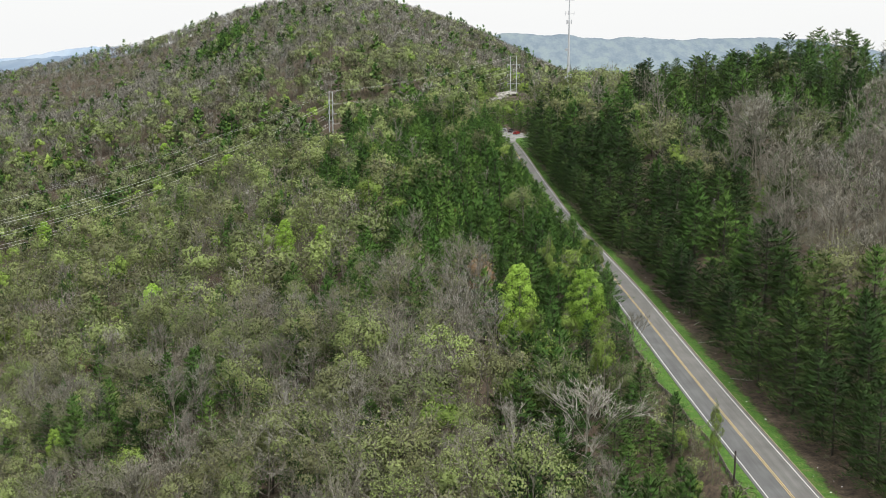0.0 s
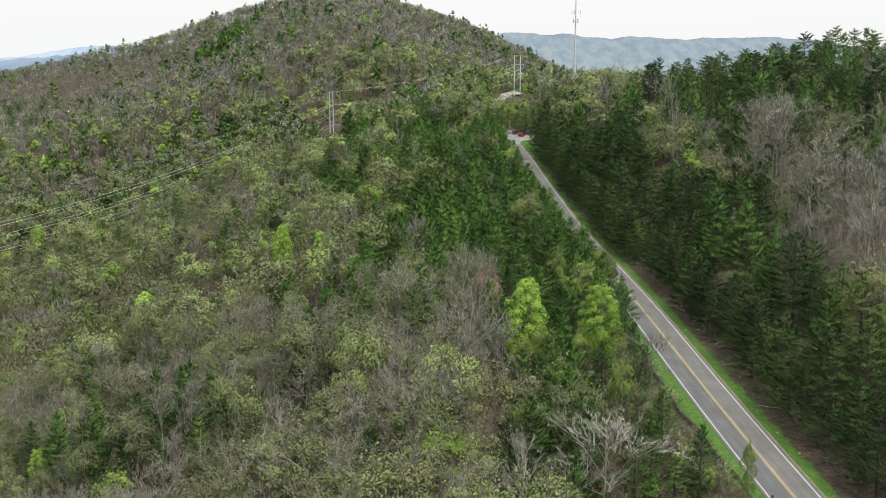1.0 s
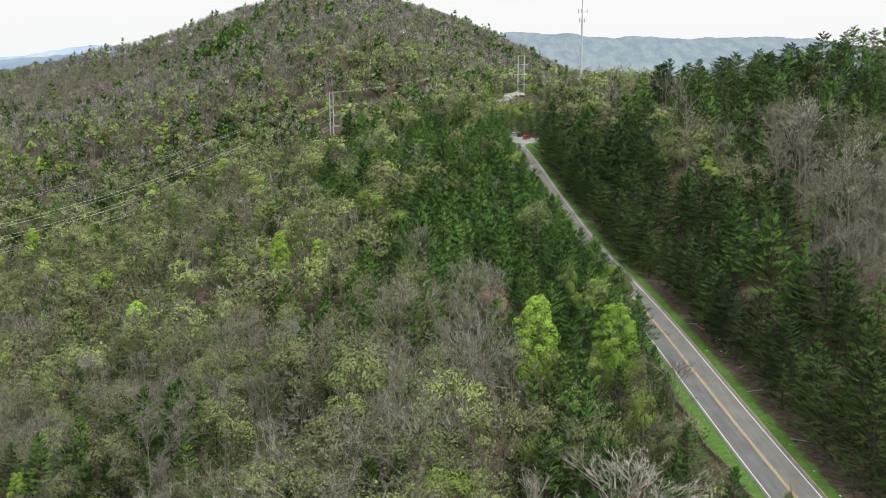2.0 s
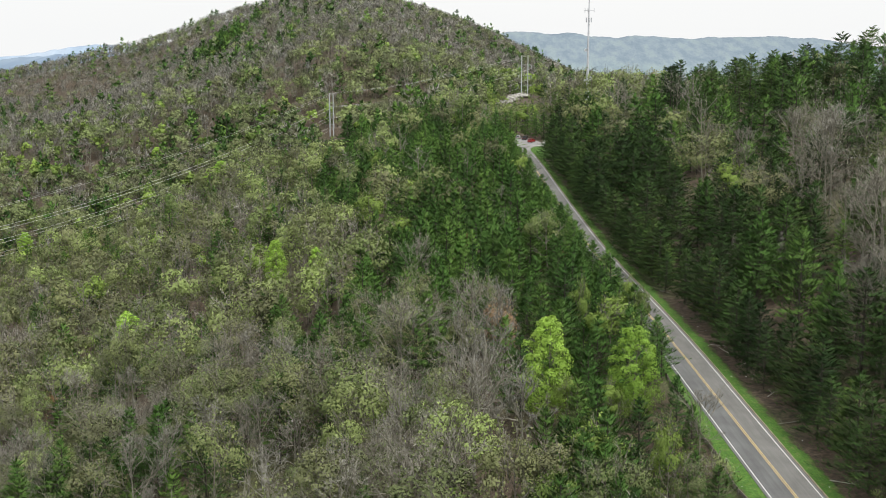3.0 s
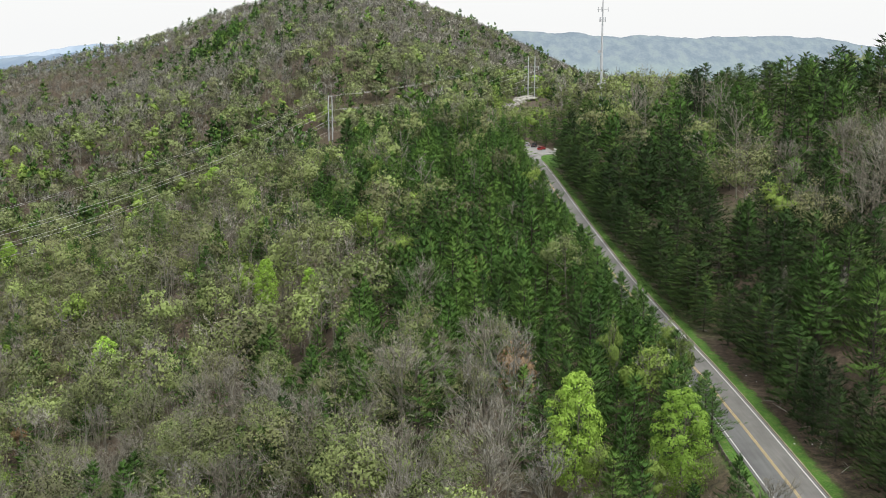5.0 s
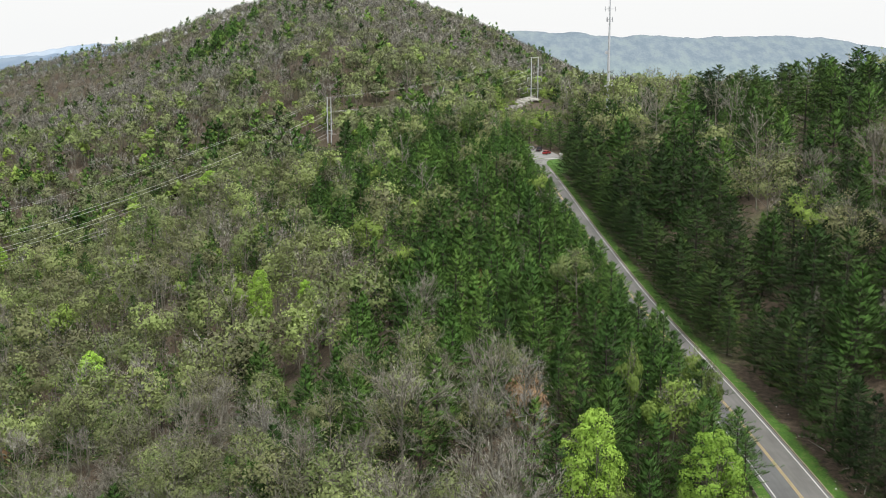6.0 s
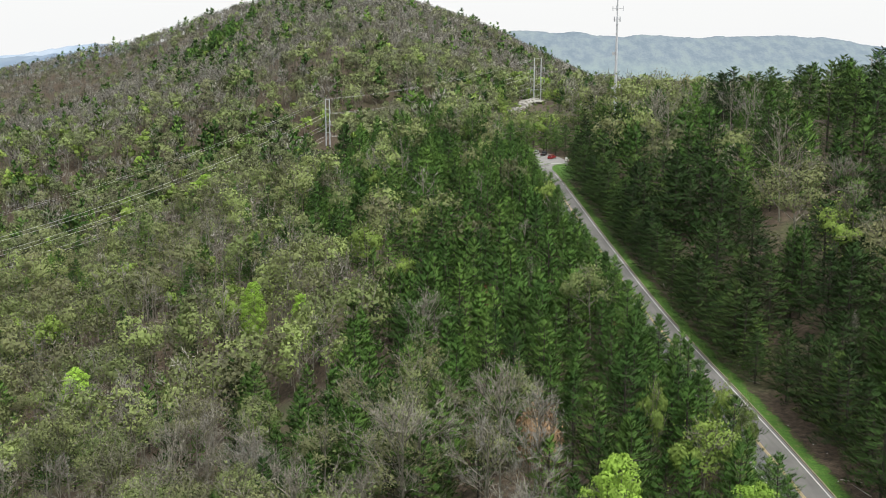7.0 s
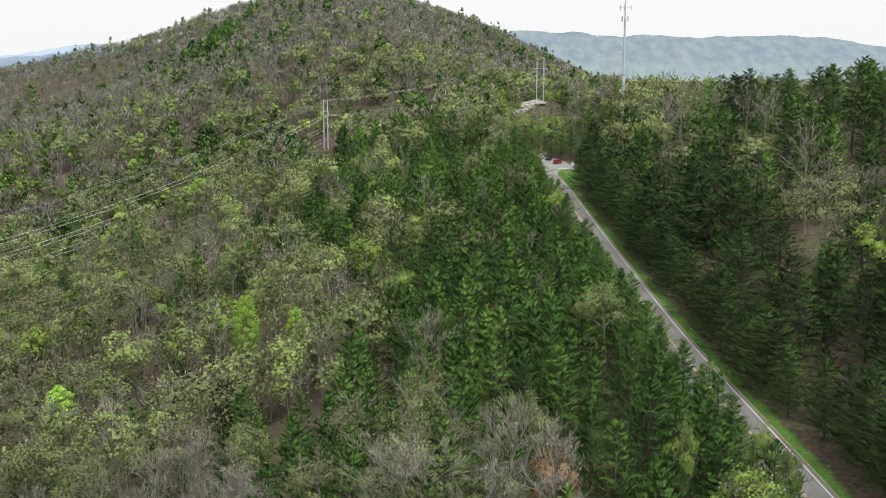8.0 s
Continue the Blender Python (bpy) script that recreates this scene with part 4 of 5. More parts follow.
BRIGHT = "bright green tree in full fresh spring leaf"
for seed, x, y, h, sq in ((0, 15.8, 247.5, 20.0, 0.84), (1, 29.0, 234.5, 16.5, 1.0), (0, -60, 442.8, 19.0, 0.8),
                          (1, -43.6, 422.9, 18.5, 0.66), (2, -108.5, 432.9, 16.0, 1.25), (1, -135.4, 744.9, 16.5, 1.3), (2, -141, 741, 15.5, 1.2), (0, -208, 803, 15.0, 1.3),
                          (2, -197.5, 818, 15.0, 1.0), (1, -249, 731.6, 15.0, 1.2), (0, -166.4, 505, 12.5, 0.8), (1, -216, 918.6, 14.0, 1.1)):
    single("fresh", seed, x, y, h, sq, 7.0, label=BRIGHT)
TAKEN += [(13, 238, 6.5), (10.5, 229, 6.0), (24, 223, 6.0), (21, 236, 4.0), (8.5, 243, 5.0), (33, 226, 4.0)]
for seed, x, y, h, sq in ((2, 27.4, 195.5, 17.0, 0.55), (0, 18.5, 240, 12.0, 0.75), (1, 25.2, 231, 11.0, 0.7), (2, 38.6, 161, 9.5, 0.42), (3, -62, 452, 14.5, 1.1), (0, -230, 825, 13.0, 1.0),
                          (1, -213, 692, 13.0, 1.1), (2, -103, 329, 12.5, 1.0), (3, -110, 351, 11.5, 1.0), (0, -16, 483, 14.0, 0.8), (1, 37.6, 157.5, 8.0, 0.45)):
    single("lime", seed, x, y, h, sq, 3.5)
for seed, x, y, h, sq in ((0, -16, 421, 15.5, 0.9), (3, 34.4, 260, 12.0, 0.5)):
    single("lime", seed, x, y, h, sq, 3.0)
for seed, x, y, h, sq in ((1, 28, 651, 11.0, 0.9), (2, 21, 665, 12.0, 1.0), (1, 59, 812, 12.0, 1.0), (3, 24, 760, 9.5, 1.0), (2, 40, 915, 14.0, 1.1), (0, 17, 850, 12.0, 1.1), (1, 30, 925, 14.0, 1.2), (3, 66, 905, 11.0, 1.0)):
    single("lime", seed, x, y, h, sq, 4.0)
for seed, x, y, h, sq in ((1, 51, 606, 14.0, 1.1), (2, 62, 502, 13.0, 1.2), (3, 68, 590, 13.0, 1.0)):
    single("bud", seed, x, y, h, sq, 4.0)
for seed, x, y, h, sq in ((1, 8, 1133, 15.0, 1.2), (2, 21, 1135, 14.0, 1.2), (0, 75, 680, 14.0, 1.3), (3, 68, 843, 13.0, 1.3), (2, 72, 848, 12.0, 1.3), (1, 108, 1500, 15.0, 1.4)):
    single("tall_pine", seed, x, y, h, sq, 4.0)
for seed, x, y, h, sq in ((0, 21.8, 172.5, 16.5, 1.25), (1, 11.5, 178.5, 14.5, 0.95), (2, -36, 262, 15.0, 1.0), (1, -12, 247, 15.0, 0.9), (0, 76, 228, 14.0, 1.0), (2, 90, 292, 14.0, 0.9)):
    single("spreading", seed, x, y, h, sq, 6.5)
single("lime", 3, 32.9, 267, 54.8 - float(land(32.9, 267)), 0.55, 3.0)
single("lime", 1, 24.1, 272.6, 53.2 - float(land(24.1, 272.6)), 0.55, 3.0)
single("lime", 1, 8.7, 278.5, 18.0, 0.75, 6.0, crown=M_RUST, label="tree with rust-brown spring catkins", name="rust_coloured_tree", group="rust-brown trees")
single("lime", 1, -126, 407, 12.0, 0.9, 4.0, crown=M_RUST, label="tree with rust-brown spring catkins", name="rust_coloured_tree", group="rust-brown trees")
single("lime", 2, -126.5, 376, 11.5, 1.0, 4.0, crown=M_BLOSSOM, label="tree in pale cream blossom", name="blossoming_tree", group="blossoming trees")
single("lime", 2, -248, 902, 13.0, 1.0, 4.0, crown=M_BLOSSOM, label="tree in pale cream blossom", name="blossoming_tree", group="blossoming trees")
for x, y, h in ((25.6, 322, 9.5), (6.0, 329, 10.5), (-34.9, 332, 9.0), (4, 372, 12.0)):
    single("pine", 3, x, y, h, 0.6, 2.2, crown=M_DEADN, label="dead pine with rust-red needles among green ones", name="dead_pine_tree", group="dead pines")
for x, y, h in ((63.5, 276, 12.0), (58.5, 292, 10.0)):
    single("pine", 4, x, y, h, 0.7, 2.5, crown=M_TWIG, label="dead grey pine with bare branches", name="grey_dead_pine_tree", group="grey dead pines")
for x, y, h in ((-64, 302, 18), (-97, 344, 16), (-91, 341, 16), (-96, 272, 15), (-91, 267, 15), (-20, 216, 15), (-37, 245, 16), (-46.9, 366, 17), (-50, 371, 15),
                (-93, 513.5, 16), (-121, 572, 15), (-126, 584, 15), (-131, 577, 14), (-67.5, 510, 16), (-62.4, 512, 15), (-58, 506, 15), (-169, 655, 15), (-173, 652, 15), (-180, 660, 15), (-164, 661, 14), (-200, 651, 15),
                (-206, 655, 14), (-120, 744, 15), (-127, 750, 14), (-114, 741, 14), (-258, 937, 15), (-262, 867, 15), (-170, 519, 14), (-55.7, 414, 16), (-52.6, 512, 17), (-124, 514, 14), (-148, 509, 14),
                (-120, 343, 15), (-113, 338, 14), (-90, 372, 15), (-84, 262, 15), (-78, 258, 14), (30, 182, 11), (27, 178, 12), (33, 190, 10)):
    single("pine", int(rng.randint(0, 6)), x, y, h, 1.2, 4.0)
for x, y, h in ((-90, 1029, 28), (-97, 1026, 22), (-84, 1034, 20), (70, 823, 19), (75, 829, 17), (60, 818, 15)):
    single("tall_pine", int(rng.randint(0, 4)), x, y, h, 1.0, 4.0)
for x, y, top in ((77, 470, 89.0), (82, 478, 90.5), (87, 468, 89.5), (93, 477, 90.5), (99, 468, 91.5), (104, 476, 91.0), (110, 466, 92.0), (122, 455, 95.0), (128, 449, 93.5), (90, 462, 87.5)):
    single("tall_pine", int(rng.randint(0, 4)), x, y, top - float(land(x, y)), 1.15, 4.0)
for x, y, h, sq in ((27, 165, 10, 1.2), (30.5, 158, 9, 1.2), (24, 158, 11, 1.2), (31.5, 172, 8.5, 1.2), (26, 149, 10, 1.2), (21, 163, 11, 1.2), (22, 152, 11, 1.2), (16, 160, 12, 1.1), (18, 147, 12, 1.2)):
    single("pine", int(rng.randint(0, 6)), x, y, h, sq, 2.6)
for x, y, h, sq in ((33.5, 150, 8, 0.6), (35, 166, 7, 0.5), (31, 143, 8, 0.7), (28, 140, 9, 0.8)):
    single("lime", int(rng.randint(0, 4)), x, y, h, sq, 2.4)
for i in range(8):            # a dense clump of pines on the lower slope
    for j in range(4):
        x, y = -92 + 6.2 * i + rng.uniform(-1.6, 1.6), 292 - 2.6 * i + 6.0 * (j - 1.5) + rng.uniform(-1.6, 1.6)
        if rng.uniform(0, 1) < 0.62:
            single("pine", int(rng.randint(0, 6)), x, y, rng.uniform(14.5, 18.5), rng.uniform(1.1, 1.3), 3.2)
single("fresh", 1, -98, 286, 12.0, 0.8, 4.0, label=BRIGHT)
single("lime", 2, -110, 349, 14.0, 1.0, 4.0)
for i in range(84):
    y = 128 + i * 1.2
    u = -7.4 - rng.uniform(0, 8.5)
    if abs(y - 152) > 3:
        plant("shrub", int(rng.randint(0, 3)), float(road_x(y)) + u, y, rng.uniform(1.6, 3.8), rng.uniform(0, 360), squash=rng.uniform(0.9, 1.3))
for i in range(60):
    y = 150 + i * 6.0
    plant("shrub", int(rng.randint(0, 3)), float(road_x(y)) + 9.0 + rng.uniform(0, 3), y, rng.uniform(0.9, 2.2), rng.uniform(0, 360), squash=1.2)

for x, y, h, sq in ((19, 505, 17, 1.0), (17, 520, 17, 1.0), (18.2, 537, 15, 1.1), (13, 512, 18, 1.0), (20, 488, 15, 1.1), (14.5, 532, 16, 1.1), (12, 548, 15, 1.1), (15.5, 560, 13, 1.1), (14, 575, 13, 1.2), (15, 590, 13, 1.2),
                    (45.5, 578, 11, 1.2), (42, 588, 12, 1.2), (39.5, 598, 12, 1.2), (35, 609, 13, 1.1), (28, 611, 13, 1.1), (21, 607, 13, 1.1), (47, 569, 9, 1.2), (49, 558, 11, 1.2), (30.5, 604.5, 12, 1.2), (25.5, 604, 12, 1.2), (35.5, 601.5, 11, 1.2), (20.5, 600, 12, 1.2), (38.5, 592, 10, 1.1)):
    single("pine", int(rng.randint(0, 6)), x, y, h, sq, 2.5)
for x, y, h in ((40.8, 508, 13), (40.2, 517, 12), (40.6, 526, 12.5), (41.0, 535, 11), (41.6, 544, 10.5), (43.0, 553, 10), (45, 541, 12), (45, 522, 13)):
    single("hemlock", int(rng.randint(0, 6)), x, y, h, 1.05, 2.5)
for x, y, h in ((59.5, 584, 15.5), (64, 583, 15), (61.5, 578, 14), (57, 588, 14), (66, 588, 14), (22, 885, 15), (26, 894, 16), (17, 893, 15), (31, 902, 16), (12, 881, 14), (20, 872, 13), (8, 889, 14)):
    single("pine", int(rng.randint(0, 6)), x, y, h, 1.1, 3.0)
for x, y, h in ((57, 882, 7), (61, 875, 8), (38, 884, 6), (34, 862, 6), (59, 892, 7.5), (32, 846, 6), (28, 832, 6.5), (30, 817, 7), (57, 865, 6), (60, 857, 8), (26, 806, 7), (24, 822, 7), (33, 792, 8), (28, 778, 8)):
    single("lime", int(rng.randint(0, 4)), x, y, h, 1.25, 2.5)
for i in range(16):
    y = 700 + i * 10
    plant("shrub", i % 3, 35 + 0.075 * (y - 800) + rng.uniform(-7, 7), y + rng.uniform(-4, 4), rng.uniform(1.6, 3.0), rng.uniform(0, 360), squash=1.3)

y = 122.0
while y < 545:            # the rows that edge the road on both sides
    y += rng.uniform(3.4, 5.4)
    u = (10.4 if y < 300 else 8.9) + rng.uniform(-1.2, 1.4) + (1.2 if y < 190 else 0)
    if y < 498:
        single("hemlock", int(rng.randint(0, 6)), float(road_x(y)) + u, y, rng.uniform(9, 16), rng.uniform(0.95, 1.25), 2.6)
    if y > 240:
        u = -7.2 + rng.uniform(-1.3, 0.7)
        x = float(road_x(y)) + u
        if min((math.hypot(x - q[0], y - q[1]) for q in TAKEN if q[2] > 2.5), default=9) > 2.6:
            single("pine", int(rng.randint(0, 6)), x, y, float(road_z(y)) + rng.uniform(7.5, 12.5) - float(land(x, y)), rng.uniform(1.0, 1.25), 1.8)

lone = random.Random(8)
for i in range(20):           # hemlocks among the bare trees of the far slope
    single("hemlock", i % 6, 74 + 11.5 * (i % 5) + lone.uniform(-4, 4), 322 + 27 * (i // 5) + lone.uniform(-9, 9), lone.uniform(12.5, 16.5), lone.uniform(1.05, 1.3), 3.0)

forest()


# ---- far ridges ----
def ridge(name, xs, zs, y_crest, depth, foot, material, seed, label):
    """A wooded ridge in the distance with spurs and hollows down its near side."""
    X = np.linspace(xs[0], xs[-1], 450)
    crest = np.interp(X, xs, zs)
    crest = np.convolve(np.pad(crest, 12, "edge"), np.ones(25) / 25, "valid")
    rough = wave_noise(X, X * 0, seed, 260) * 5.5 + wave_noise(X, X * 0, seed + 1, 60) * 2.2 + wave_noise(X, X * 0, seed + 4, 24) * 0.9
    rows = np.linspace(-0.35, 1, 36)
    v = []
    for s in rows:
        y = y_crest - depth * max(s, 0) - 300 * min(s, 0)
        k = (1 - s) if s >= 0 else 1 + 1.4 * s
        bump = wave_noise(X, np.full_like(X, y * 0.1), seed + 2, 260) * 2.5 * math.sin(math.pi * min(1, max(0, s))) + wave_noise(X, np.full_like(X, y * 0.12), seed + 3, 90) * 0.25 * min(1, max(0, s) * 5)
        v.append(np.stack([X, np.full_like(X, y), foot + (crest + rough * max(0, 1 - 4 * abs(s)) - foot) * (k ** 0.9 if k > 0 else k) + np.minimum(bump, 6 + 40 * max(s, 0))], 1))
    n, m = len(X), len(rows)
    i = (np.arange(m - 1)[:, None] * n + np.arange(n - 1)[None]).ravel()
    f = np.stack([i, i + n, i + n + 1, i + 1], 1)
    return tagged(new(name, mesh_from(name, np.concatenate(v), f, [material], smooth=True)), label, "backdrop", kind="structure")


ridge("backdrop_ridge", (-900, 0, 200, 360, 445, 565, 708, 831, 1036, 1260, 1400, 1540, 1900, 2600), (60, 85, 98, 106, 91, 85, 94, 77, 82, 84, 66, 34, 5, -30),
      4300, 420, -75, M_RIDGE, 31, "wooded mountain ridge far across the valley, coloured blue-grey for haze")
ridge("backdrop_hill", (-2600, -1900, -1600, -1400, -1200, -900, -500), (-60, -30, -8, 20, 38, 30, 20), 4050, 900, -80, M_HILL, 41, "wooded hill far behind the slope, coloured blue for haze")
ridge("backdrop_far_ridge", (-3000, -2200, -1650, -1540, -1440, -1330, -1000, -600), (-40, -15, 6, 28, 46, 50, 52, 40), 4700, 300, -80, M_RIDGE_FAR, 51, "mountain ridge in the far distance, coloured pale blue for haze")


# ---- power line ----
def cable_mesh(name, a, b, sag, radius, material):
    s = np.linspace(0, 1, 25)[:, None]
    p = np.asarray(a) * (1 - s) + np.asarray(b) * s - np.array([0, 0, 1.0]) * sag * 4 * s * (1 - s)
    v, f, _ = tube(p, np.full(25, radius), 4)
    return mesh_from(name, v, f, [material], smooth=True)


def pylon(x, y, base, top, turn, label, reach=4.7):
    """Two tall steel poles with three crossarms and hanging insulators; returns the thing and the places of its cables."""
    e = tagged(new("power_pylon"), label, "pylon", "pylons of the power line")
    m = pose(x, y, base, 0, 0, turn)
    e.matrix_basis = m
    h, ends = top - base, []
    for sx in (-2.2, 2.2):
        bm = bmesh.new()
        rod(bm, (sx, 0, -1.5), (sx, 0, h), 0.42, 0.26, 12)
        part("pole", bm_mesh("pole", bm, M_STEEL), e)
    for k, dz in enumerate((6.5, 13.6, 20.6)):
        bm = bmesh.new()
        for sy in (-0.22, 0.22):
            rod(bm, (-reach, sy, h - dz), (reach, sy, h - dz), 0.10, 0.10, 6)
        for sx in (-2.2, 2.2):
            rod(bm, (sx, 0, h - dz - 1.6), (math.copysign(reach - 0.2, sx), 0, h - dz), 0.07, 0.07, 6)
        arm = part("crossarm", bm_mesh("crossarm", bm, M_STEEL), e)
        for sx in (-reach + 0.1, reach - 0.1):
            bm = bmesh.new()
            for i in range(7):
                rod(bm, (sx, 0, h - dz - 0.35 * i), (sx, 0, h - dz - 0.35 * i - 0.3), 0.24, 0.15, 8)
            part("insulator", bm_mesh("insulator", bm, M_STEEL), arm)
            ends.append(m @ Vector((sx, 0, h - dz - 2.4)))
    bm = bmesh.new()
    rod(bm, (-2.6, 0, h - 0.3), (2.6, 0, h - 0.3), 0.1, 0.1, 6)
    part("crossarm", bm_mesh("crossarm", bm, M_STEEL), e)
    ends += [m @ Vector((-2.2, 0, h)), m @ Vector((2.2, 0, h))]
    return e, ends


P1, E1 = pylon(-79.5, 846, float(land(-79.5, 846)) - 0.3, 59.8, 127, "pair of pale grey steel power-line poles above the pine spur", 3.3)
P2, E2 = pylon(52.5, 893, float(land(52.5, 893)) - 0.3, 84.0, 170, "pair of grey steel power-line poles on the rocky saddle")
P3, E3 = pylon(-318, 601, float(land(-318, 601)) - 0.3, -3.0, 133, "pair of grey steel power-line poles down in the valley")
for a, b, sag in ((E1, E2, 5.0), (E1, E3, 14.0)):
    for k, (p, q) in enumerate(zip(a, b)):
        thin = k >= 6
        tagged(new("power_cable", cable_mesh("power_cable", p, q, sag * (0.75 if thin else 1.0), 0.035 if thin else 0.06, M_CABLE)),
               "thin grey overhead cable strung between power-line poles", "cable", "cables of the power line")


# ---- radio mast ----
def radio_mast(x, y):
    base = float(land(x, y)) - 0.3
    e = tagged(new("radio_mast"), "tall slim grey radio mast with antennas near its top", "mast")
    e.matrix_basis = pose(x, y, base)
    h = 116.5 - base
    cuts = [0, 0.3, 0.55, 0.78, 1.0]
    for i in range(4):
        bm = bmesh.new()
        rod(bm, (0, 0, h * cuts[i] - (1 if i == 0 else 0)), (0, 0, h * cuts[i + 1]), 0.78 - 0.15 * i, 0.66 - 0.15 * i, 14)
        rod(bm, (0, 0, h * cuts[i + 1] - 0.15), (0, 0, h * cuts[i + 1] + 0.15), 0.74 - 0.15 * i, 0.74 - 0.15 * i, 14)
        part("mast_section", bm_mesh("mast_section", bm, M_STEEL), e)
    bm = bmesh.new()
    rod(bm, (0, 0, h), (0, 0, h + 3.2), 0.05, 0.02, 6)
    part("whip_antenna", bm_mesh("whip_antenna", bm, M_STEEL), e)
    for z, reach, panels in ((h - 0.6, 2.4, 0), (h - 6.6, 2.4, 3), (h - 10.8, 1.3, 6)):
        bm = bmesh.new()
        for k in range(3):
            a = k * math.tau / 3 + 0.4
            rod(bm, (0, 0, z), (reach * math.cos(a), reach * math.sin(a), z), 0.07, 0.06, 6)
        rod(bm, (-reach, 0, z), (reach, 0, z), 0.07, 0.07, 6)
        frame_ob = part("antenna_frame", bm_mesh("antenna_frame", bm, M_STEEL), e)
        for k in range(panels):
            a = k * math.tau / panels + 0.2
            bm = bmesh.new()
            box(bm, 0.28, 0.16, 2.0, pose(reach * math.cos(a), reach * math.sin(a), z - 1.0, 0, 0, math.degrees(a) + 90), 0.03)
            part("panel_antenna", bm_mesh("panel_antenna", bm, M_STEEL), frame_ob)
    for z, a, r in ((h * 0.58, 2.6, 0.75), (h * 0.36, 0.1, 0.9), (h * 0.345, 3.0, 0.5)):
        bm = bmesh.new()
        p = Vector((1.2 * math.cos(a), 1.2 * math.sin(a), z))
        rod(bm, (0, 0, z), p, 0.09, 0.09, 6)
        rod(bm, p, p + Vector((0, -0.45, 0)), r * 0.4, r, 16)
        part("dish_antenna", bm_mesh("dish_antenna", bm, M_STEEL), e, "small round dish")
    return e


radio_mast(61.9, 592.4)


# ---- guard rail below the road ----
def guard_rail():
    e = tagged(new("guard_rail"), "weathered grey timber guard rail along the grass edge of the road", "guard rail")
    ys = np.arange(124, 330, 2.0)
    us = -6.35 + 0.45 * np.sin(ys * 0.085) + 0.2 * np.sin(ys * 0.31)
    pts = [Vector((float(road_x(y)) + u, y, float(land(float(road_x(y)) + u, y)))) for y, u in zip(ys, us)]
    bm = bmesh.new()
    box(bm, 0.2, 0.2, 1.05, bevel=0.02)
    post = bm_mesh("post", bm, M_RAILWOOD)
    bm = bmesh.new()
    box(bm, 0.09, 2.06, 0.24, bevel=0.015)
    rail = bm_mesh("rail", bm, M_RAILWOOD)
    for i, p in enumerate(pts):
        o = part("post", post, e)
        o.matrix_basis = Matrix.Translation(p - Vector((0, 0, 0.3))) @ pose(0, 0, 0, random.uniform(-4, 4), random.uniform(-4, 4), random.uniform(0, 20))
        if i + 1 < len(pts):
            d = pts[i + 1] - p
            for z in (0.30, 0.60):
                o = part("rail", rail, e)
                o.matrix_basis = Matrix.Translation((p + pts[i + 1]) / 2 + Vector((0.14, 0, z - 0.12))) @ d.to_track_quat("Y", "Z").to_matrix().to_4x4()
    return e


guard_rail()


# ---- roadside poles and their wires ----
def utility_pole(x, y, height, label, arm=True):
    g = float(land(x, y))
    e = tagged(new("utility_pole"), label, "utility pole", "roadside poles")
    e.matrix_basis = pose(x, y, g - 0.6)
    bm = bmesh.new()
    rod(bm, (0, 0, 0), (0.05, 0, height + 0.6), 0.17, 0.12, 10)
    part("pole", bm_mesh("pole", bm, M_POLEWOOD), e)
    if arm:
        bm = bmesh.new()
        box(bm, 1.5, 0.1, 0.12, pose(0.04, 0.12, height - 0.1))
        part("crossarm", bm_mesh("crossarm", bm, M_POLEWOOD), e)
    return Vector((x, y, g + height))


utility_pole(39.0, 151.0, 6.6, "dark tarred wooden pole in the grass beside the road", False)
qa = utility_pole(8.0, 640, 58.5 - float(land(8.0, 640)), "dark tarred wooden pole among pines beyond the lot")
qb = utility_pole(52.0, 620, max(5.0, 61.0 - float(land(52.0, 620))), "dark tarred wooden pole among pines beyond the lot")
for dz in (0.0, -1.9):
    tagged(new("roadside_wire", cable_mesh("roadside_wire", qa + Vector((0, 0, dz)), qb + Vector((0, 0, dz)), 0.8, 0.022, M_CABLE)),
           "thin overhead wire crossing above the parking lot", "wire", "wires over the lot")


# ---- parking lot and cars ----
def outline_slab(name, ring, z_of, thick, material):
    bm = bmesh.new()
    top = [bm.verts.new((x, y, z_of(x, y))) for x, y in ring]
    low = [bm.verts.new((x, y, z_of(x, y) - thick)) for x, y in ring]
    bm.faces.new(top)
    for i in range(len(ring)):
        j = (i + 1) % len(ring)
        bm.faces.new((top[i], low[i], low[j], top[j]))
    bmesh.ops.recalc_face_normals(bm, faces=bm.faces)
    bmesh.ops.triangulate(bm, faces=bm.faces)
    return new(name, bm_mesh(name, bm, material))


tagged(outline_slab("pavement_lot", [(25.2, 545), (33.2, 545), (33.9, 553), (35.5, 558), (40.5, 562), (41, 570), (39, 585), (36, 600), (28, 603), (22.5, 596), (22.5, 575)],
                    lambda x, y: float(road_z(y)) + 0.03, 0.25, M_LOT), "pale asphalt parking lot at the end of the straight", "parking lot", kind="structure")
bmk = bmesh.new()
box(bmk, 0.5, 7.6, 0.16, bevel=0.03)
o = tagged(new("lot_kerb", bm_mesh("lot_kerb", bmk, M_WHITE)), "pale kerb round the grass corner of the lot", "kerb", kind="structure")
o.matrix_world = pose(37.6, 560.6, float(road_z(560)), 0, 0, -72)


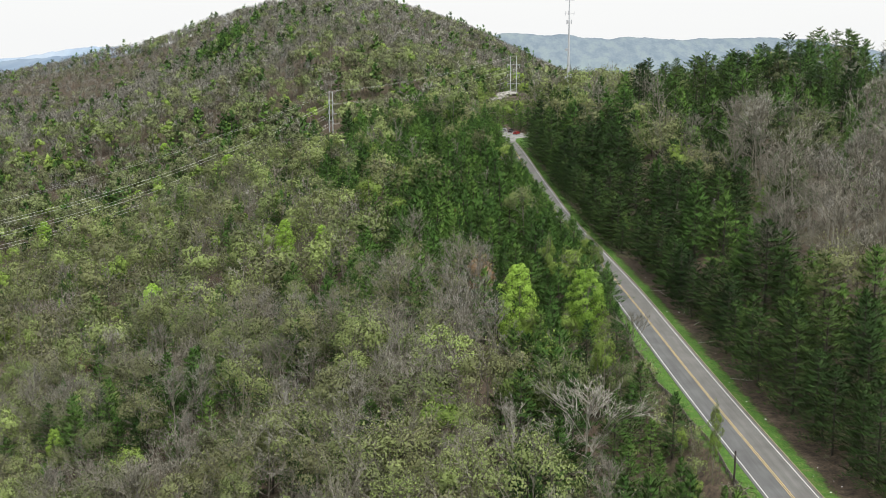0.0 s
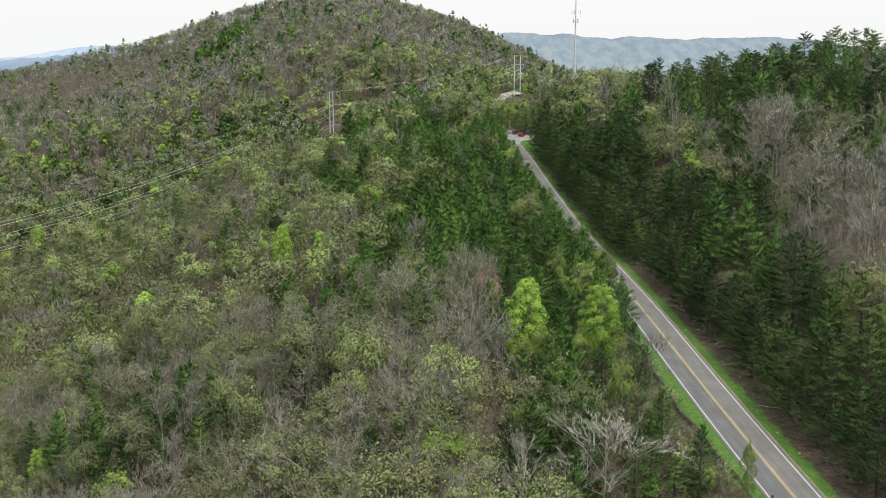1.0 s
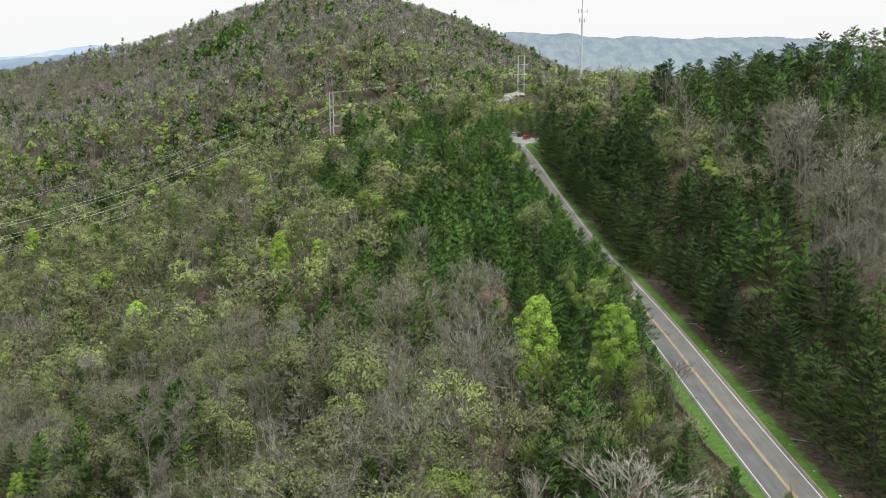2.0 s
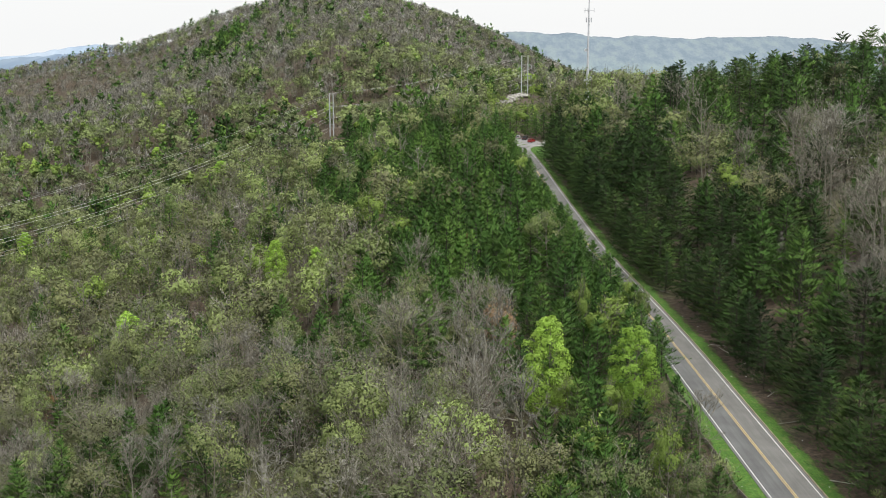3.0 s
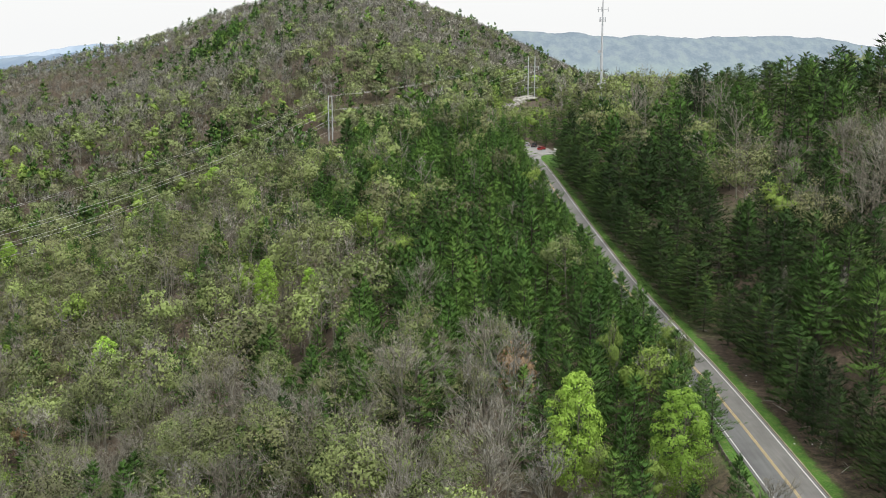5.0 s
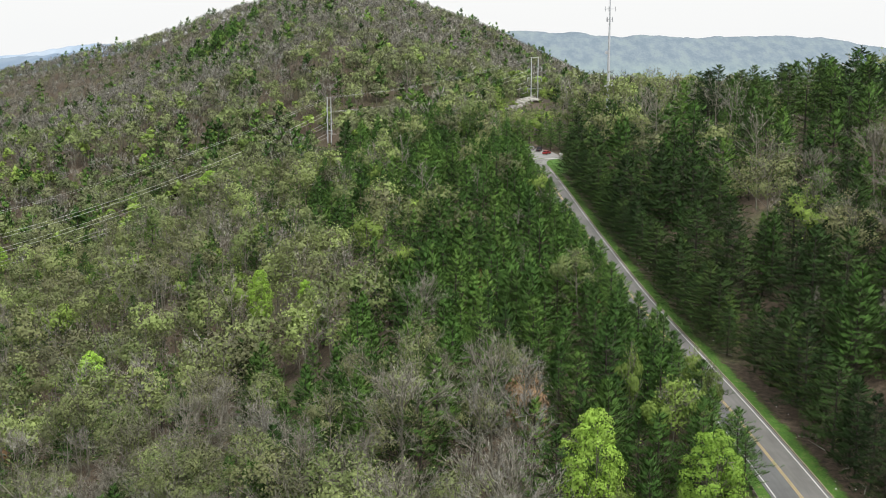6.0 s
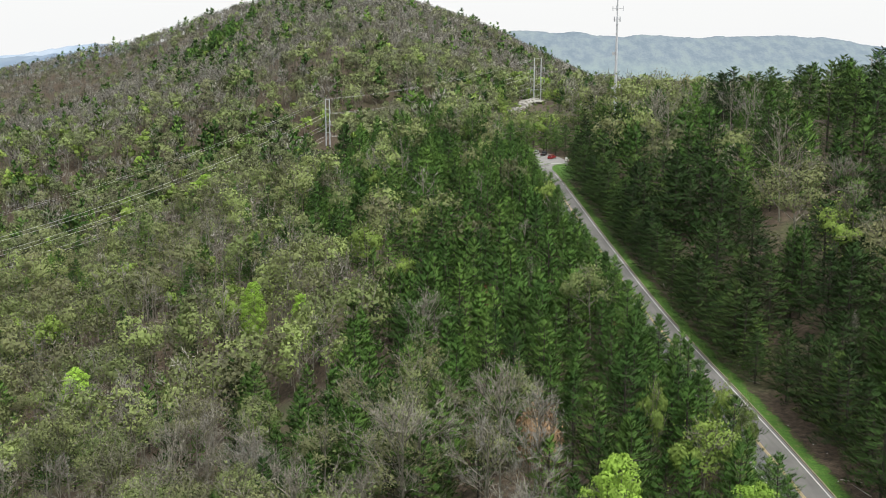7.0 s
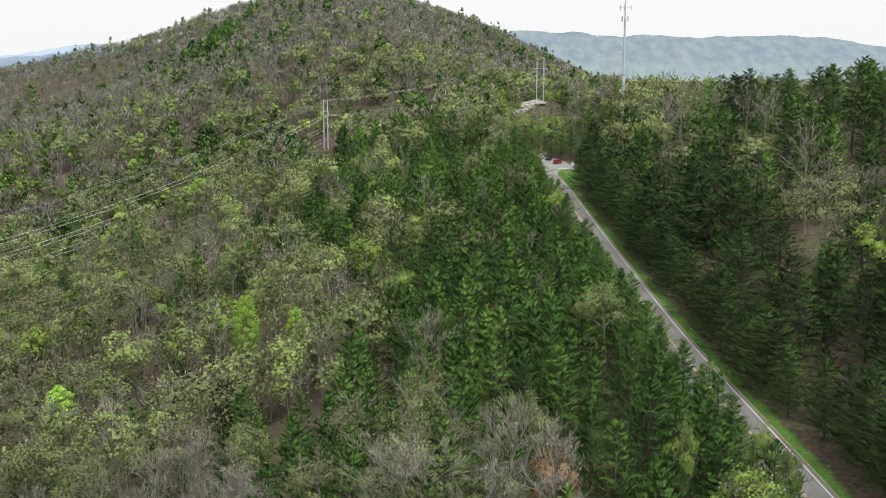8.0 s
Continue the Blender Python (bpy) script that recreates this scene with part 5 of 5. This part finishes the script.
def clay_bank():
    r = np.random.RandomState(8)
    us, vs = np.linspace(0, 1, 22), np.linspace(0, 1, 7)
    v = []
    for a in us:
        for b in vs:
            x, y = 43.0 - 4.5 * a + 2.4 * b, 564 + 17 * a + 2.0 * b
            v.append((x + r.normal(0, 0.12), y, 51.5 + 1.0 * b * math.sin(math.pi * min(1, a * 1.1 + 0.08)) ** 0.6 + r.normal(0, 0.12)))
    i = (np.arange(21)[:, None] * 7 + np.arange(6)[None]).ravel()
    return tagged(new("clay_bank", mesh_from("clay_bank", v, np.stack([i, i + 7, i + 8, i + 1], 1), [M_CLAY], smooth=True)), "cut bank of bare red clay behind the parking lot", "bank", kind="structure")


clay_bank()


def car(x, y, turn, paint, label, length=4.7, pickup=False):
    z = float(road_z(y)) + 0.05
    e = tagged(new("parked_car"), label, "car", "cars in the lot")
    e.matrix_basis = pose(x, y, z, 0, 0, turn)
    L, W = length, 1.84
    side = [(-L / 2, 0.35), (-L / 2, 0.82), (-L / 2 + 0.12, 0.98), (L / 2 - 1.2, 1.02), (L / 2 - 0.15, 0.86), (L / 2, 0.7), (L / 2, 0.35)]
    cab = [(-0.4, 1.0), (-0.1, 1.62), (1.0, 1.66), (1.55, 1.02)] if pickup else [(-L / 2 + 0.25, 1.0), (-L / 2 + 0.65, 1.55), (0.35, 1.62), (1.15, 1.02)]
    for nm, poly, w, m in (("body", side, W, paint), ("cabin", cab, W - 0.22, paint)):
        bm = bmesh.new()
        a = [bm.verts.new((px, -w / 2, pz)) for px, pz in poly]
        b = [bm.verts.new((px, w / 2, pz)) for px, pz in poly]
        bm.faces.new(a)
        bm.faces.new(b[::-1])
        for i in range(len(poly)):
            j = (i + 1) % len(poly)
            bm.faces.new((a[i], b[i], b[j], a[j]))
        bmesh.ops.recalc_face_normals(bm, faces=bm.faces)
        bmesh.ops.bevel(bm, geom=list(bm.edges), offset=0.05, segments=2, affect="EDGES")
        body = part(nm, bm_mesh(nm, bm, m), e)
    cx, cz = sum(p[0] for p in cab) / 4, 1.33
    for sy in (-1, 1):
        bm = bmesh.new()
        box(bm, 1.5 if not pickup else 0.95, 0.03, 0.38, pose(cx, sy * (W / 2 - 0.1), 1.13))
        part("side_window", bm_mesh("side_window", bm, M_GLASS), e)
    for i0, i1, nm in ((2, 3, "windscreen"), (1, 0, "rear_window")):
        (ax, az), (bx, bz) = cab[i0], cab[i1]
        bm = bmesh.new()
        box(bm, 0.03, W - 0.5, math.hypot(bx - ax, bz - az) * 0.8, pose((ax + bx) / 2 + 0.03 * (1 if bx > ax else -1) - 0.4 * (bx - ax), 0, (az + bz) / 2 - 0.4 * abs(bz - az) + 0.02, 0, 0, 0) @ pose(0.8 * (bx - ax), 0, 0, 0, -math.degrees(math.atan2(bx - ax, az - bz)), 0))
        part(nm, bm_mesh(nm, bm, M_GLASS), e)
    for sx in (-L / 2 + 0.85, L / 2 - 0.9):
        for sy in (-1, 1):
            bm = bmesh.new()
            rod(bm, (sx, sy * (W / 2 - 0.2), 0.33), (sx, sy * (W / 2 + 0.02), 0.33), 0.33, 0.33, 16)
            wheel = part("tyre", bm_mesh("tyre", bm, M_RUBBER), e)
            bm = bmesh.new()
            rod(bm, (sx, sy * (W / 2 - 0.1), 0.33), (sx, sy * (W / 2 + 0.035), 0.33), 0.2, 0.18, 12)
            part("rim", bm_mesh("rim", bm, M_SILVER), wheel)
    for sy in (-0.62, 0.62):
        for sx, m, nm in ((L / 2 - 0.02, M_WHITE, "headlight"), (-L / 2 - 0.0, M_RED, "tail_light")):
            bm = bmesh.new()
            box(bm, 0.06, 0.34, 0.16, pose(sx, sy, 0.68))
            part(nm, bm_mesh(nm, bm, m), e)
    return e


car(35.8, 577.5, 62, M_RED, "red car parked on the pale lot", 4.8)
car(33.6, 590.0, 75, M_BLACK, "black pickup parked at the back of the lot", 5.3, True)
car(31.0, 595.5, 80, M_SILVER, "silver car parked beside the black pickup", 4.6)


def notice_board(x, y, w, h, legs, label):
    g = float(land(x, y))
    e = tagged(new("notice_board"), label, "sign", "boards at the lot")
    e.matrix_basis = pose(x, y, g, 0, 0, random.uniform(-10, 10))
    for sx in (-w / 2 + 0.06, w / 2 - 0.06):
        bm = bmesh.new()
        box(bm, 0.09, 0.09, legs + h, pose(sx, 0, -0.3))
        part("post", bm_mesh("post", bm, M_RAILWOOD), e)
    bm = bmesh.new()
    box(bm, w, 0.07, h, pose(0, -0.09, legs), 0.01)
    part("board", bm_mesh("board", bm, M_WHITE), e, "blank white face")


notice_board(40.6, 566.5, 1.3, 1.3, 0.6, "white notice board on posts at the lot's edge")
notice_board(39.4, 552.5, 1.0, 0.9, 0.6, "small white notice board on the grass corner")


# ---- rock on the saddle ----
def boulder(x, y, size, seed, flat=0.6):
    bm = bmesh.new()
    bmesh.ops.create_icosphere(bm, subdivisions=3, radius=1.0)
    off = Vector((seed * 3.7, seed * 1.9, 0))
    for v in bm.verts:
        k = 1 + 0.45 * noise.noise(v.co * 1.3 + off) + 0.2 * noise.noise(v.co * 3.7 + off)
        v.co = Vector((v.co.x * k * size, v.co.y * k * size * 0.8, v.co.z * k * size * flat))
    o = tagged(new("boulder", bm_mesh("boulder", bm, M_ROCK)), "pale grey rock outcrop on the cleared saddle", "rock", "rocks on the saddle")
    o.matrix_basis = pose(x, y, float(land(x, y)) + size * 0.15, 0, 0, seed * 47)


for i in range(24):
    s = rng.uniform(0, 1)
    boulder(29 + 22 * s + rng.uniform(-5, 5), 806 + 78 * s + rng.uniform(-8, 8), rng.uniform(1.0, 3.6), i)
boulder(52, 868, 5.0, 21, 0.35)
boulder(43, 866, 4.5, 22, 0.35)


# ---- grass, litter and fallen wood along the verges ----
def grass_strip(name, u0, u1, y0, y1, count, seed):
    r = np.random.RandomState(seed)
    y = r.uniform(y0, y1, count)
    u = u0 + (u1 - u0) * r.uniform(0, 1, count) ** 1.2
    x = road_x(y) + u
    a = np.stack([x, y, land(x, y) - 0.02], 1)
    b = a + r.normal(0, 0.10, (count, 3)) * np.array([1, 1, 0]) + np.array([0, 0, 1]) * r.uniform(0.07, 0.26, count)[:, None]
    v, f, n = slivers(r, a, b, 0.05, np.tile(np.array([0, 0, 1.0]), (count, 1)))
    return tagged(new(name, mesh_from(name, v, f, [M_GRASS], normals=n)), "bright green spring grass along the road verge", "grass", kind="stuff")


grass_strip("verge_grass", 4.15, 6.8, 120, 560, 40000, 1)
grass_strip("verge_grass", -4.0, -6.2, 120, 400, 26000, 2)
grass_strip("verge_grass", -6.3, -8.5, 125, 222, 3000, 3)


def litter_scrap(x, y, s, turn):
    bm = bmesh.new()
    bmesh.ops.create_icosphere(bm, subdivisions=1, radius=s)
    for v in bm.verts:
        v.co = Vector((v.co.x * random.uniform(0.6, 1.3), v.co.y * random.uniform(0.6, 1.3), v.co.z * random.uniform(0.3, 0.7)))
    o = tagged(new("litter_scrap", bm_mesh("litter_scrap", bm, M_LITTER)), "white scrap of litter on the leaf-strewn verge", "litter", "litter on the verge")
    o.matrix_basis = pose(x, y, float(land(x, y)) + s * 0.2, 0, 0, turn)


for i in range(26):
    y = 150 + rng.uniform(0, 1) ** 1.3 * 230
    litter_scrap(float(road_x(y)) + rng.uniform(5.4, 8.6), y, rng.uniform(0.07, 0.17), rng.uniform(0, 360))
for i in range(12):
    y = rng.uniform(150, 260)
    litter_scrap(float(road_x(y)) - rng.uniform(4.5, 8.5), y, rng.uniform(0.06, 0.13), rng.uniform(0, 360))


def fallen_log(x, y, length, turn, r0):
    bm = bmesh.new()
    rod(bm, (-length / 2, 0, r0 * 0.7), (length / 2, 0, r0 * 0.7), r0, r0 * 0.6, 8)
    for k in range(3):
        rod(bm, (length * (0.1 + 0.12 * k), 0, r0), (length * (0.2 + 0.12 * k), (-1) ** k * 0.8, r0 + 0.5), r0 * 0.35, 0.02, 5)
    o = tagged(new("fallen_log", bm_mesh("fallen_log", bm, M_PALEBARK)), "fallen pale log on brown leaf litter", "log", "fallen logs")
    g = [float(land(x + math.cos(radians(turn)) * s * length / 2, y + math.sin(radians(turn)) * s * length / 2)) for s in (-1, 1)]
    o.matrix_basis = pose(x, y, (g[0] + g[1]) / 2, 0, -math.degrees(math.atan2(g[1] - g[0], length)), turn)


for i in range(26):
    y = rng.uniform(150, 400)
    if i % 2:
        fallen_log(float(road_x(y)) + rng.uniform(7.5, 9.5), y, rng.uniform(1.5, 4.0), rng.uniform(0, 360), 0.09)
    else:
        fallen_log(rng.uniform(-70, 10), rng.uniform(210, 330), rng.uniform(4, 9), rng.uniform(0, 360), 0.17)
